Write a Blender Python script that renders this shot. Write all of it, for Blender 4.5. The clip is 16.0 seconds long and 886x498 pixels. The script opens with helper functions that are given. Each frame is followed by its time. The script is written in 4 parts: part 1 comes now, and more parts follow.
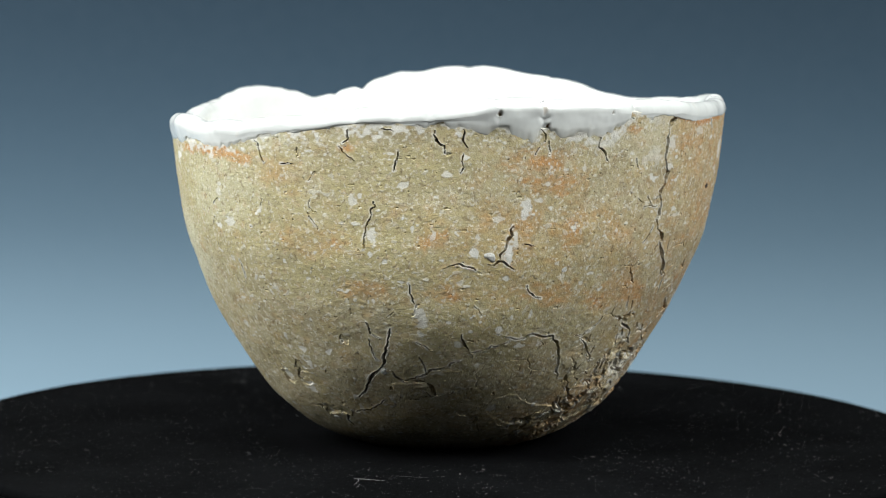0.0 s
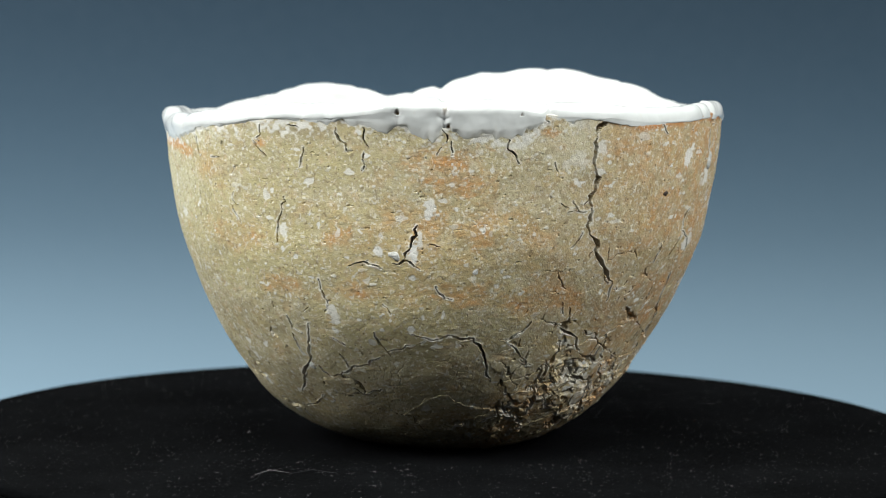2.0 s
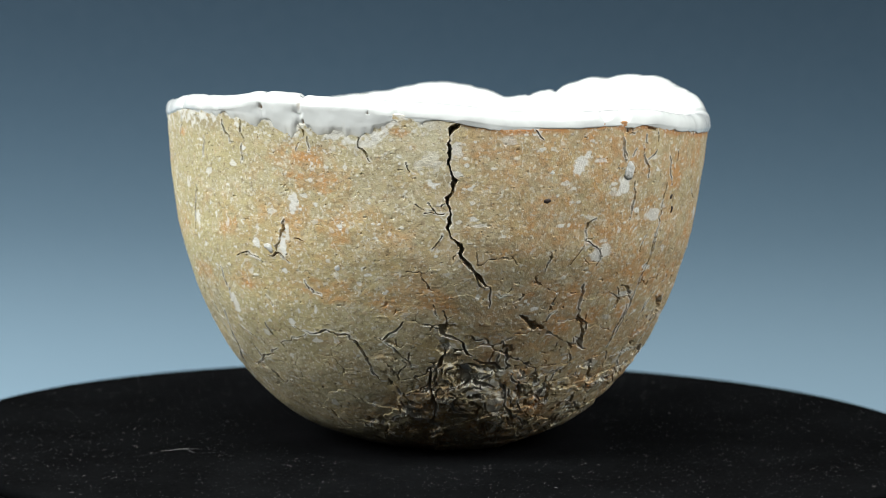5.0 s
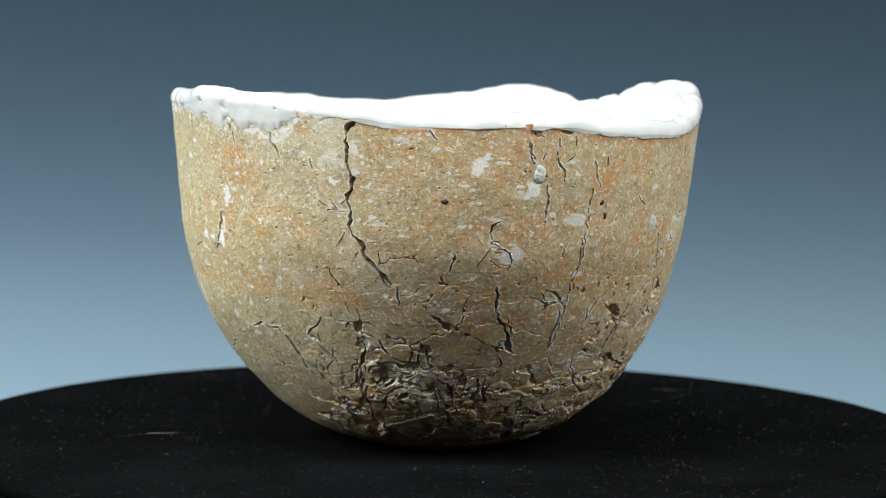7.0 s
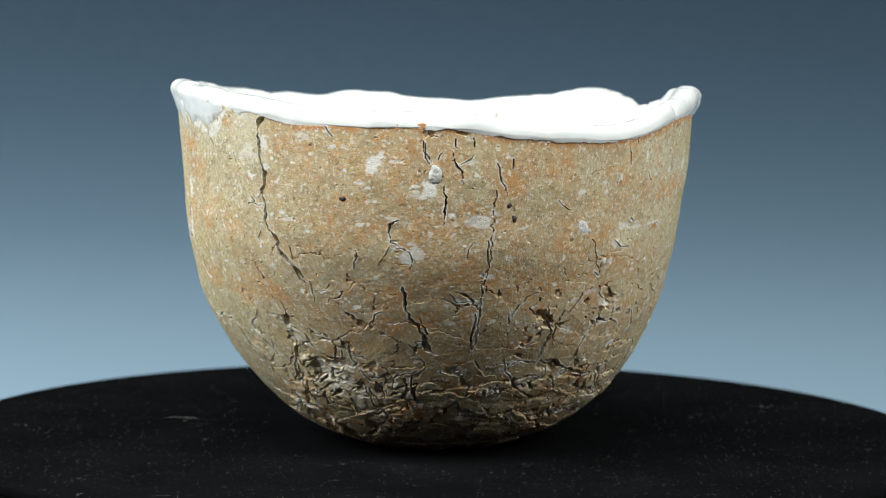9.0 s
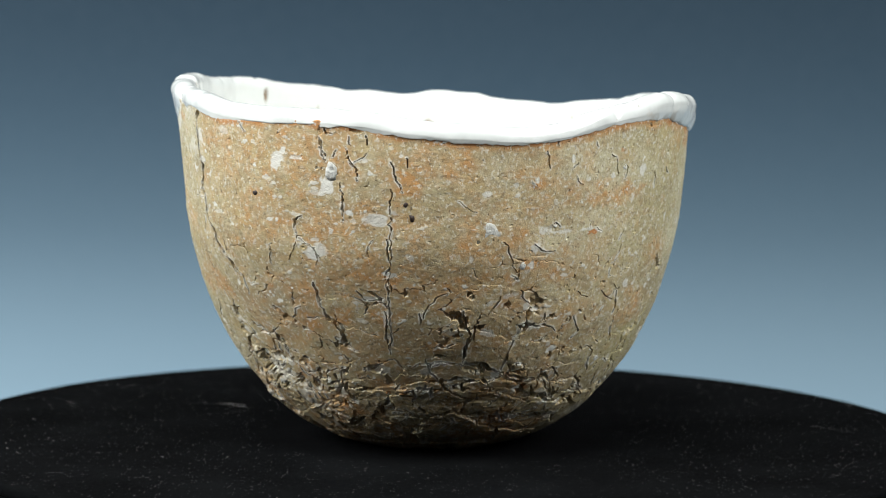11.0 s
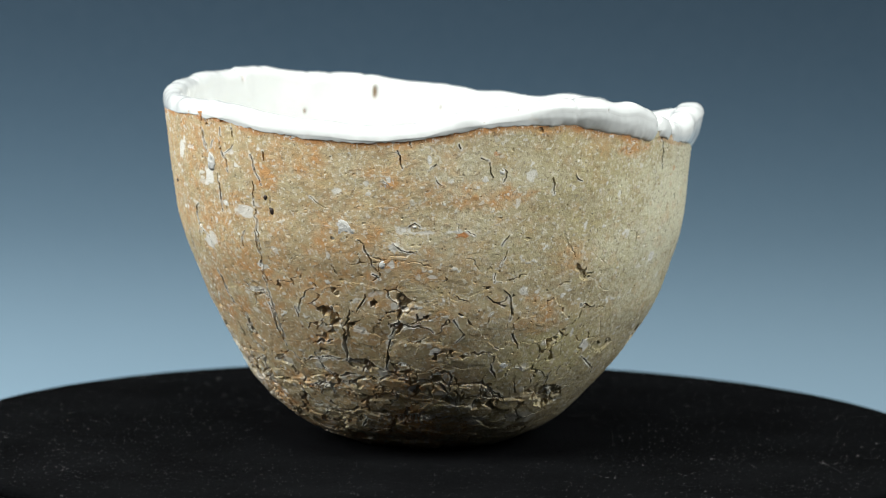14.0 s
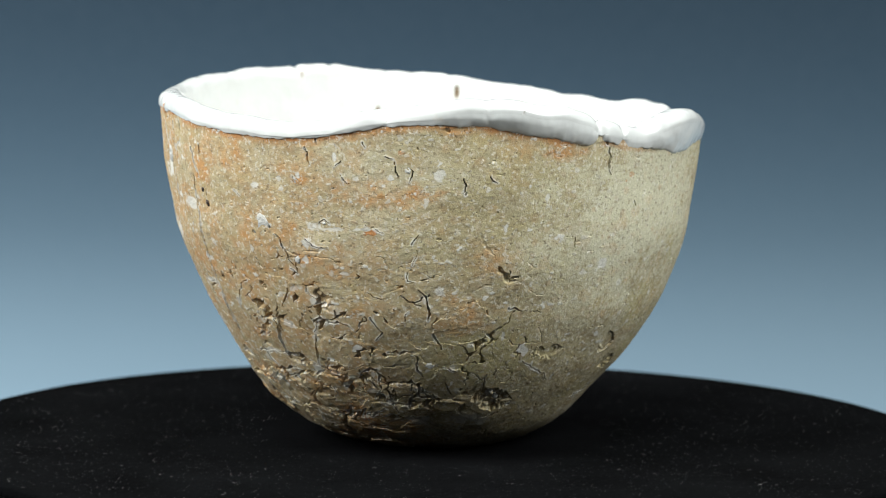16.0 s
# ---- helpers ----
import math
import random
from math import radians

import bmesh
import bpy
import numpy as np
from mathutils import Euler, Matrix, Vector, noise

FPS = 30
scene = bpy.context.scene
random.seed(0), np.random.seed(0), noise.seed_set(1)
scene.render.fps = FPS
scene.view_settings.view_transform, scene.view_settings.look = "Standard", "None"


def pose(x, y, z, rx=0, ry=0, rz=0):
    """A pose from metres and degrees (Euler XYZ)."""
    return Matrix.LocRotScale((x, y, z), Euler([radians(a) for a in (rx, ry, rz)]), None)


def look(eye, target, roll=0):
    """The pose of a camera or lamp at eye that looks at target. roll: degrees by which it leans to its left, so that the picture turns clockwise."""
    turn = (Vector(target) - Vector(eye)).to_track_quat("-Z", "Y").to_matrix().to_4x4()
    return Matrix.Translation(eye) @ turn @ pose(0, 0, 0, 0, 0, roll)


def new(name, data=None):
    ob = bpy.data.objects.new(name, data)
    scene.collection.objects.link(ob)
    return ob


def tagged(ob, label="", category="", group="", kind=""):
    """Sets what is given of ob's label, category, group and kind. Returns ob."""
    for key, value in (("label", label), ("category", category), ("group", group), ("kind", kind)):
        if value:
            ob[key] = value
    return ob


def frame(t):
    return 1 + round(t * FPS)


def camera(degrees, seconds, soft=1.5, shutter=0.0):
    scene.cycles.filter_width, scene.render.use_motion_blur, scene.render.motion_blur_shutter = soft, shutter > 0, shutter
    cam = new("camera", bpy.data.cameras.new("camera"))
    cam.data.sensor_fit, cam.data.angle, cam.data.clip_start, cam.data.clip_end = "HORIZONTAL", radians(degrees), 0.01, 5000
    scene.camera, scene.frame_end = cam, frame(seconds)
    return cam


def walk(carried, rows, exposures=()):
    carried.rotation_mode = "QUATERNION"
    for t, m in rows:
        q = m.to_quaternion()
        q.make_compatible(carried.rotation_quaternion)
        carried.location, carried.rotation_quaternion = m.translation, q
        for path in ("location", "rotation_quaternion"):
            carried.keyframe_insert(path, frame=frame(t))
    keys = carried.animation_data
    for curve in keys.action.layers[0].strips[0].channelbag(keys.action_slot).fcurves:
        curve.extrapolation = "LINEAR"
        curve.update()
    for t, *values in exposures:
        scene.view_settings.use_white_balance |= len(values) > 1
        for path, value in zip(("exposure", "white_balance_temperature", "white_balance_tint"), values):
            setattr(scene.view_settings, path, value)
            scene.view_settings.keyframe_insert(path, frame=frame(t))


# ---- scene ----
cam = camera(14.373, 16.0, soft=0.9)
VIEW = look((0.0, -0.82, 0.13835), (0.000598, -0.005344, 0.044882), 0.7133)
# focused on the front of the bowl, stopped well down
cam.data.dof.use_dof, cam.data.dof.focus_distance, cam.data.dof.aperture_fstop = True, 0.764, 24.0
walk(cam, [(0.0, VIEW), (16.0, VIEW)])

# ---- world, lights, exposure ----
world = bpy.data.worlds.new("studio")
scene.world = world
world.use_nodes = True
world.node_tree.nodes["Background"].inputs[0].default_value = (0.55, 0.62, 0.70, 1)
world.node_tree.nodes["Background"].inputs[1].default_value = 0.02
scene.view_settings.exposure = 0.0


def softbox(name, eye, target, sx, sy, watts, colour=(1, 1, 1)):
    lamp = bpy.data.lights.new(name, "AREA")
    lamp.shape, lamp.size, lamp.size_y, lamp.energy, lamp.color = "RECTANGLE", sx, sy, watts, colour
    ob = new(name, lamp)
    ob.matrix_world = look(eye, target)
    return ob


softbox("left_softbox", (-0.81, -0.37, 0.64), (0.0, 0.0, 0.03), 0.60, 0.60, 15.2, (0.965, 1.0, 0.965))
softbox("right_softbox", (0.77, -0.41, 0.69), (0.0, 0.0, 0.03), 0.55, 0.55, 11.0, (0.965, 1.0, 0.965))
softbox("overhead_softbox", (-0.04, -0.42, 0.82), (-0.02, 0.0, 0.02), 0.50, 0.35, 5.6, (0.965, 1.0, 0.965))
# unseen fill lamp, added to brighten the left of the paper
softbox("added_backdrop_fill", (-0.62, 0.30, 0.46), (-0.30, 0.60, 0.02), 0.35, 0.35, 3.3, (0.95, 1.0, 1.0))

# ---- numbers of the bowl, in millimetres and degrees ----
BOWL_TURN = 10.2408      # degrees a second, clockwise from above
HEIGHTS = [0.0, 1.89, 5.58, 12.14, 21.98, 33.46, 49.04, 64.62, 81.84]
RADIUS = [20.0, 27.3, 32.0, 39.5, 47.2, 53.6, 58.85, 60.97, 62.69]
LEAN = [(1, [0.75, 0.95, 1.19, 1.38, 0.87, 0.48, 0.74, 0.97, 1.19], [-1.33, -1.65, -2.11, -2.27, -1.97, -2.05, -2.2, -2.08, -2.1]),
        (2, [1.13, 0.84, 0.27, -0.36, -0.43, 0.08, 1.52, 2.1, 2.2], [0.06, 0.3, 0.87, 1.49, 1.31, 1.13, 1.05, 1.29, 1.29]),
        (3, [-0.09, -0.09, -0.09, -0.16, -0.01, 0.18, 0.51, 0.59, 0.22], [-0.51, -0.52, -0.57, -0.96, -0.28, 0.21, -0.04, -0.41, -0.16])]
# height of the lip every 5 degrees
LIP = [81.5, 81.0, 80.6, 79.9, 79.3, 78.8, 78.4, 78.0, 77.6, 78.2, 78.8, 80.5, 81.4, 81.9, 82.4, 83.3, 83.9, 83.8, 83.4, 82.4, 82.2, 81.0, 79.6, 78.1,
       76.9, 76.4, 77.9, 78.9, 79.5, 79.3, 78.5, 77.4, 77.1, 76.5, 75.6, 75.0, 75.3, 75.4, 75.9, 76.7, 77.1, 77.1, 76.3, 76.6, 77.4, 77.4, 78.5, 78.9,
       79.3, 80.0, 81.2, 81.9, 81.9, 82.3, 82.4, 83.1, 84.1, 84.4, 84.2, 83.7, 83.7, 84.0, 83.5, 83.1, 82.9, 82.5, 81.9, 81.4, 81.2, 81.0, 81.2, 81.4]
# lower edge of the glaze every 6 degrees
EDGE = [78, 78, 76.6, 75.8, 75.1, 74.8, 74.6, 74.7, 75.3, 76.3, 77.6, 78.4, 78.5, 78.3, 77.9, 76.8, 75.8, 74.5, 73.4, 73.8, 72.5, 72, 71.2, 70.2, 70.5, 71, 71.5, 71.5, 71, 70.8,
        71, 71, 71, 71.3, 71.5, 71.7, 71.5, 71.8, 73.8, 75, 76, 77, 78.3, 78.2, 78.2, 78.8, 78.5, 77, 76.2, 76.1, 76.2, 76.8, 79.3, 79.4, 79.3, 78.2, 77.8, 78.2, 79, 79.3]
# swelling of the glazed lip every 20 degrees
SWELL = [0.3, 0.5, 0.5, 0.8, 1.7, 1.6, 0.9, 2.0, 0.9, 0.3, 1.0, 0.5, 0.7, 1.3, 1.1, 0.6, 0.3, 0.3]


def ring(values, deg):
    n = len(values)
    step = 360.0 / n
    x = np.asarray(deg, float) % 360.0 / step
    i = np.floor(x).astype(int) % n
    f = x - np.floor(x)
    v = np.array(values, float)
    a, b, c, d = v[(i - 1) % n], v[i], v[(i + 1) % n], v[(i + 2) % n]
    m1, m2 = (c - a) * 0.4, (d - b) * 0.4
    return (2 * f ** 3 - 3 * f ** 2 + 1) * b + (f ** 3 - 2 * f ** 2 + f) * m1 + (-2 * f ** 3 + 3 * f ** 2) * c + (f ** 3 - f ** 2) * m2


FINE_Z = np.arange(-6.0, 96.0, 0.25)


def fair(values):
    slope0 = (values[1] - values[0]) / (HEIGHTS[1] - HEIGHTS[0])
    slope1 = (values[-1] - values[-2]) / (HEIGHTS[-1] - HEIGHTS[-2])
    y = np.interp(FINE_Z, HEIGHTS, values)
    y += np.where(FINE_Z < 0, FINE_Z * slope0, 0) + np.where(FINE_Z > HEIGHTS[-1], (FINE_Z - HEIGHTS[-1]) * slope1, 0)
    k = np.exp(-(np.arange(-36, 37) * 0.25 / 3.2) ** 2 / 2)
    return np.convolve(np.pad(y, 36, mode="reflect", reflect_type="odd"), k / k.sum(), "valid")


FAIR = (fair(RADIUS), [(k, fair(a), fair(b)) for k, a, b in LEAN])


def wall_radius(deg, z):
    """Outer radius of the clay wall, mm."""
    th = np.radians(deg)
    r = np.interp(z, FINE_Z, FAIR[0])
    for k, a, b in FAIR[1]:
        r = r + np.interp(z, FINE_Z, a) * np.cos(k * th) + np.interp(z, FINE_Z, b) * np.sin(k * th)
    return r


def lattice(ix, iy, iz, seed):
    h = (ix * 374761393 + iy * 668265263 + iz * 2147483647 + seed * 974634777) & 0xFFFFFFFF
    h = ((h ^ (h >> 13)) * 1274126177) & 0xFFFFFFFF
    h = h ^ (h >> 16)
    return (h & 0xFFFFFF) / float(0x1000000)


def grain(x, y, z, size, seed):
    """Smooth noise from -1 to 1 with features of that size."""
    out = 0.0
    px, py, pz = x / size + 100.0, y / size + 100.0, z / size + 100.0
    ix, iy, iz = (np.floor(p).astype(np.int64) for p in (px, py, pz))
    fx, fy, fz = px - ix, py - iy, pz - iz
    fx, fy, fz = (f * f * (3 - 2 * f) for f in (fx, fy, fz))
    for dx in (0, 1):
        wx = fx if dx else 1 - fx
        for dy in (0, 1):
            wy = fy if dy else 1 - fy
            for dz in (0, 1):
                wz = fz if dz else 1 - fz
                out = out + wx * wy * wz * lattice(ix + dx, iy + dy, iz + dz, seed)
    return out * 2 - 1


def step01(a, b, x):
    t = np.clip((x - a) / (b - a), 0, 1)
    return t * t * (3 - 2 * t)


def mesh_from_grid(name, P, attributes=(), smooth=True):
    """A mesh from a grid of points (rows, columns, 3) that closes round its columns."""
    nr, nc = P.shape[:2]
    idx = np.arange(nr * nc).reshape(nr, nc)
    nxt = np.roll(idx, -1, 1)
    quads = np.stack([idx[:-1], nxt[:-1], nxt[1:], idx[1:]], -1).reshape(-1, 4)
    me = bpy.data.meshes.new(name)
    me.vertices.add(nr * nc)
    me.vertices.foreach_set("co", P.reshape(-1).astype(np.float32))
    me.loops.add(len(quads) * 4)
    me.loops.foreach_set("vertex_index", quads.reshape(-1).astype(np.int32))
    me.polygons.add(len(quads))
    me.polygons.foreach_set("loop_start", np.arange(0, len(quads) * 4, 4, dtype=np.int32))
    me.polygons.foreach_set("use_smooth", np.full(len(quads), smooth, dtype=bool))
    for key, values in attributes:
        at = me.attributes.new(key, "FLOAT", "POINT")
        at.data.foreach_set("value", values.reshape(-1).astype(np.float32))
    me.update()
    me.validate()
    return me


def part(name, mesh, material, parent, label=""):
    """One mesh object under a thing or a part. mesh: a bmesh or a mesh."""
    if isinstance(mesh, bmesh.types.BMesh):
        me = bpy.data.meshes.new(name)
        mesh.to_mesh(me)
        mesh.free()
        for p in me.polygons:
            p.use_smooth = True
    else:
        me = mesh
    if not me.materials:
        me.materials.append(material)
    ob = new(name, me)
    ob.parent = parent
    if label:
        ob["label"] = label
    return ob


# ---- materials ----
class Nodes:
    """Short hand for node trees."""

    def __init__(self, name):
        self.mat = bpy.data.materials.new(name)
        self.mat.use_nodes = True
        self.tree = self.mat.node_tree
        self.bsdf = self.tree.nodes["Principled BSDF"]

    def node(self, kind, **sockets):
        n = self.tree.nodes.new(kind)
        for k, v in sockets.items():
            self.put(n.inputs[k.replace("_", " ")], v)
        return n

    def put(self, socket, v):
        if isinstance(v, bpy.types.NodeSocket):
            self.tree.links.new(v, socket)
        else:
            socket.default_value = v

    def noise(self, size, detail=3.0, rough=0.55, vector=None):
        n = self.node("ShaderNodeTexNoise", Scale=1.0 / size, Detail=detail, Roughness=rough)
        self.put(n.inputs["Vector"], vector if vector else self.coords())
        return n.outputs["Fac"]

    def coords(self):
        return self.node("ShaderNodeTexCoord").outputs["Object"]

    def attr(self, name):
        n = self.tree.nodes.new("ShaderNodeAttribute")
        n.attribute_name = name
        return n.outputs["Fac"]

    def span(self, value, a, b, lo=0.0, hi=1.0):
        n = self.node("ShaderNodeMapRange")
        for i, v in enumerate((value, a, b, lo, hi)):
            self.put(n.inputs[i], v)
        return n.outputs[0]

    def math(self, op, a, b):
        n = self.tree.nodes.new("ShaderNodeMath")
        n.operation = op
        self.put(n.inputs[0], a)
        self.put(n.inputs[1], b)
        return n.outputs[0]

    def mix(self, fac, a, b, blend="MIX"):
        n = self.tree.nodes.new("ShaderNodeMix")
        n.data_type, n.blend_type = "RGBA", blend
        self.put(n.inputs[0], fac)
        self.put(n.inputs[6], a)
        self.put(n.inputs[7], b)
        return n.outputs[2]

    def bump(self, height, distance, strength=1.0, below=None):
        n = self.node("ShaderNodeBump", Height=height, Distance=distance, Strength=strength)
        if below:
            self.put(n.inputs["Normal"], below)
        return n.outputs[0]

    def set(self, **sockets):
        for k, v in sockets.items():
            self.put(self.bsdf.inputs[k.replace("_", " ")], v)
        return self.mat


def clay_material():
    m = Nodes("buff_clay")

    def moved(x, y, z):
        return m.node("ShaderNodeMapping", Vector=m.coords(), Location=(x, y, z)).outputs[0]

    buff = m.mix(m.span(m.noise(0.010, 5, 0.6), 0.35, 0.65), (0.40, 0.342, 0.205, 1), (0.53, 0.47, 0.305, 1))
    buff = m.mix(m.span(m.noise(0.006, 5, 0.65, moved(0.9, 0.4, 0.2)), 0.46, 0.66, 0, 0.6), buff, (0.54, 0.43, 0.20, 1))
    buff = m.mix(m.span(m.noise(0.005, 4, 0.6, moved(0.2, 0.8, 0.5)), 0.54, 0.70, 0, 0.55), buff, (0.37, 0.335, 0.245, 1))
    buff = m.mix(m.span(m.noise(0.0034, 5, 0.7, moved(0.6, 0.2, 0.9)), 0.47, 0.62, 0, 0.65), buff, (0.58, 0.52, 0.355, 1))
    buff = m.mix(m.span(m.noise(0.0030, 5, 0.7, moved(0.1, 0.9, 0.4)), 0.50, 0.64, 0, 0.6), buff, (0.29, 0.215, 0.115, 1))
    buff = m.mix(m.attr("straw"), buff, (0.475, 0.415, 0.212, 1))
    buff = m.mix(m.attr("bloom"), buff, (0.71, 0.70, 0.53, 1))
    mottle = m.span(m.noise(0.0065, 5, 0.62), 0.38, 0.62, 0.45, 1.6)
    buff = m.mix(m.math("MULTIPLY", m.attr("iron"), mottle), buff, (0.56, 0.295, 0.112, 1))
    # pale and rosy clay pellets in the body
    pellet = m.tree.nodes.new("ShaderNodeTexVoronoi")
    m.put(pellet.inputs["Vector"], moved(0.1, 0.5, 0.3))
    pellet.inputs["Scale"].default_value = 620.0
    tone = m.node("ShaderNodeSeparateColor", Color=pellet.outputs["Color"]).outputs
    inside = m.math("MULTIPLY", m.span(pellet.outputs["Distance"], 0.25, 0.55, 1.0, 0.0), m.span(tone[0], 0.62, 0.66, 0, 0.5))
    buff = m.mix(inside, buff, m.mix(tone[1], (0.66, 0.61, 0.48, 1), (0.56, 0.40, 0.24, 1)))
    buff = m.mix(m.attr("smoke"), buff, (0.20, 0.175, 0.125, 1))
    buff = m.mix(m.attr("rust"), buff, m.mix(m.noise(0.0025, 4), (0.36, 0.125, 0.035, 1), (0.62, 0.29, 0.10, 1)))
    # sand grains, light and dark
    buff = m.mix(m.span(m.noise(0.0008, 3, 0.65), 0.55, 0.63, 0, 0.65), buff, (0.78, 0.75, 0.65, 1))
    buff = m.mix(m.span(m.noise(0.0011, 4, 0.7, moved(0.3, 0.1, 0.7)), 0.56, 0.66, 0, 0.65), buff, (0.19, 0.135, 0.075, 1))
    buff = m.mix(m.span(m.noise(0.0006, 2, 0.6), 0.64, 0.71, 0, 0.75), buff, (0.09, 0.065, 0.04, 1))
    buff = m.mix(m.span(m.noise(0.00045, 2), 0.35, 0.65, 0, 0.22), buff, (0.22, 0.18, 0.11, 1))
    buff = m.mix(m.attr("spar"), buff, m.mix(m.noise(0.002), (0.84, 0.82, 0.77, 1), (0.58, 0.57, 0.54, 1)))
    bump = m.bump(m.noise(0.0009, 4, 0.65), 0.00045, 0.26)
    bump = m.bump(m.noise(0.00035, 2, 0.6), 0.0002, 0.45, bump)
    return m.set(Base_Color=buff, Roughness=m.span(m.noise(0.003), 0.3, 0.7, 0.66, 0.92), Normal=bump, Specular_IOR_Level=0.4)


def glaze_material():
    m = Nodes("white_glaze")
    white = m.mix(m.span(m.noise(0.010, 3), 0.4, 0.7), (0.755, 0.768, 0.765, 1), (0.715, 0.73, 0.725, 1))
    white = m.mix(m.span(m.noise(0.004, 4), 0.64, 0.78, 0, 0.35), white, (0.66, 0.56, 0.44, 1))
    white = m.mix(m.math("MULTIPLY", m.attr("thin"), 0.75), white, (0.58, 0.54, 0.44, 1))
    white = m.mix(m.attr("stain"), white, (0.20, 0.12, 0.05, 1))
    bump = m.bump(m.noise(0.006, 2), 0.0012, 0.35)
    return m.set(Base_Color=white, Roughness=m.span(m.noise(0.006), 0.3, 0.7, 0.12, 0.24), Normal=bump, Coat_Weight=0.3, Coat_Roughness=0.08)


def quartz_material():
    m = Nodes("white_quartz")
    tone = m.tree.nodes.new("ShaderNodeObjectInfo").outputs["Random"]
    c = m.mix(tone, (0.68, 0.67, 0.64, 1), (0.50, 0.50, 0.49, 1))
    c = m.mix(m.span(m.noise(0.0012, 3), 0.5, 0.7, 0, 0.5), c, (0.40, 0.37, 0.31, 1))
    return m.set(Base_Color=c, Roughness=0.55, Normal=m.bump(m.noise(0.0008, 3), 0.0006, 0.6))


def plain_material(name, colour, rough, size, amount=0.3, metal=0.0):
    m = Nodes(name)
    dark = tuple(c * (1 - amount) for c in colour) + (1,)
    c = m.mix(m.span(m.noise(size, 4), 0.3, 0.7), dark, colour + (1,))
    return m.set(Base_Color=c, Roughness=rough, Metallic=metal, Normal=m.bump(m.noise(size * 0.2, 3), size * 0.05, 0.4))


def felt_material():
    m = Nodes("black_felt")
    c = m.mix(m.span(m.noise(0.0012, 4, 0.7), 0.35, 0.7), (0.0018, 0.0019, 0.0022, 1), (0.0044, 0.0046, 0.0052, 1))
    c = m.mix(m.span(m.noise(0.03, 3), 0.4, 0.75, 0, 0.5), c, (0.0075, 0.008, 0.009, 1))
    return m.set(Base_Color=c, Roughness=1.0, Specular_IOR_Level=0.0, Sheen_Weight=0.004, Sheen_Roughness=0.5,
                 Normal=m.bump(m.noise(0.0006, 4, 0.7), 0.0006, 0.8))


def lint_material():
    m = Nodes("grey_lint")
    tone = m.tree.nodes.new("ShaderNodeNewGeometry").outputs["Random Per Island"]
    c = m.mix(m.math("POWER", tone, 3.2), (0.030, 0.030, 0.033, 1), (0.60, 0.59, 0.60, 1))
    return m.set(Base_Color=c, Roughness=0.9, Specular_IOR_Level=0.1)


def backdrop_material():
    """Paper whose base colour runs from pale blue below to slate grey above."""
    m = Nodes("backdrop_paper")
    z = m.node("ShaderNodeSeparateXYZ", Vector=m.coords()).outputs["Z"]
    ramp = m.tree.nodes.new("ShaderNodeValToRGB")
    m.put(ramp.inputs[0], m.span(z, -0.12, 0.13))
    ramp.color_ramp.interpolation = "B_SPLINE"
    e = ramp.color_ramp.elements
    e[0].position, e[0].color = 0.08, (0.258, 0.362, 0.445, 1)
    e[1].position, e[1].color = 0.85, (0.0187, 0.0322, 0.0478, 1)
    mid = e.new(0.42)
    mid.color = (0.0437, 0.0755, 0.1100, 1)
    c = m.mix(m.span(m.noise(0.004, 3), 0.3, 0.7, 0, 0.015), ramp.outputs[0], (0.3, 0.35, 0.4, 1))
    return m.set(Base_Color=c, Roughness=0.9, Specular_IOR_Level=0.1)


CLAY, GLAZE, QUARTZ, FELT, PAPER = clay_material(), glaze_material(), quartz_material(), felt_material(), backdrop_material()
IRON = plain_material("iron_spot", (0.035, 0.02, 0.014), 0.6, 0.001)
PLASTIC = plain_material("black_plastic", (0.012, 0.012, 0.013), 0.45, 0.02)
TABLE = plain_material("table_laminate", (0.10, 0.10, 0.10), 0.5, 0.05)
PLASTER = plain_material("grey_plaster", (0.30, 0.31, 0.32), 0.9, 0.3, 0.12)
LINT = lint_material()


# ---- the studio ----
def box_mesh(name, x0, x1, y0, y1, z0, z1, bevel=0.0):
    bm = bmesh.new()
    bmesh.ops.create_cube(bm, size=1.0)
    for v in bm.verts:
        v.co = Vector(((x0 + x1) / 2 + v.co.x * (x1 - x0), (y0 + y1) / 2 + v.co.y * (y1 - y0), (z0 + z1) / 2 + v.co.z * (z1 - z0)))
    if bevel:
        bmesh.ops.bevel(bm, geom=bm.edges[:], offset=bevel, segments=2, affect="EDGES")
    me = bpy.data.meshes.new(name)
    bm.to_mesh(me)
    bm.free()
    return me


def studio():
    for name, dims in (("floor", (-1.6, 1.6, -2.2, 1.8, -0.90, -0.82)), ("ceiling", (-1.6, 1.6, -2.2, 1.8, 1.65, 1.73)),
                       ("wall_north", (-1.6, 1.6, 1.8, 1.88, -0.90, 1.73)), ("wall_south", (-1.6, 1.6, -2.28, -2.2, -0.90, 1.73)),
                       ("wall_east", (1.6, 1.68, -2.28, 1.88, -0.90, 1.73)), ("wall_west", (-1.68, -1.6, -2.28, 1.88, -0.90, 1.73))):
        me = box_mesh(name, *dims)
        me.materials.append(PLASTER)
        tagged(new(name, me), "plain grey plaster of the studio", name.split("_")[0], kind="structure")
    table = tagged(new("studio_table"), "dark laminate table carrying the turntable and backdrop", "table")
    table.location = (0, 0.1, -0.82)
    part("tabletop", box_mesh("tabletop", -0.8, 0.8, -0.45, 0.75, 0.68, 0.715, 0.003), TABLE, table)
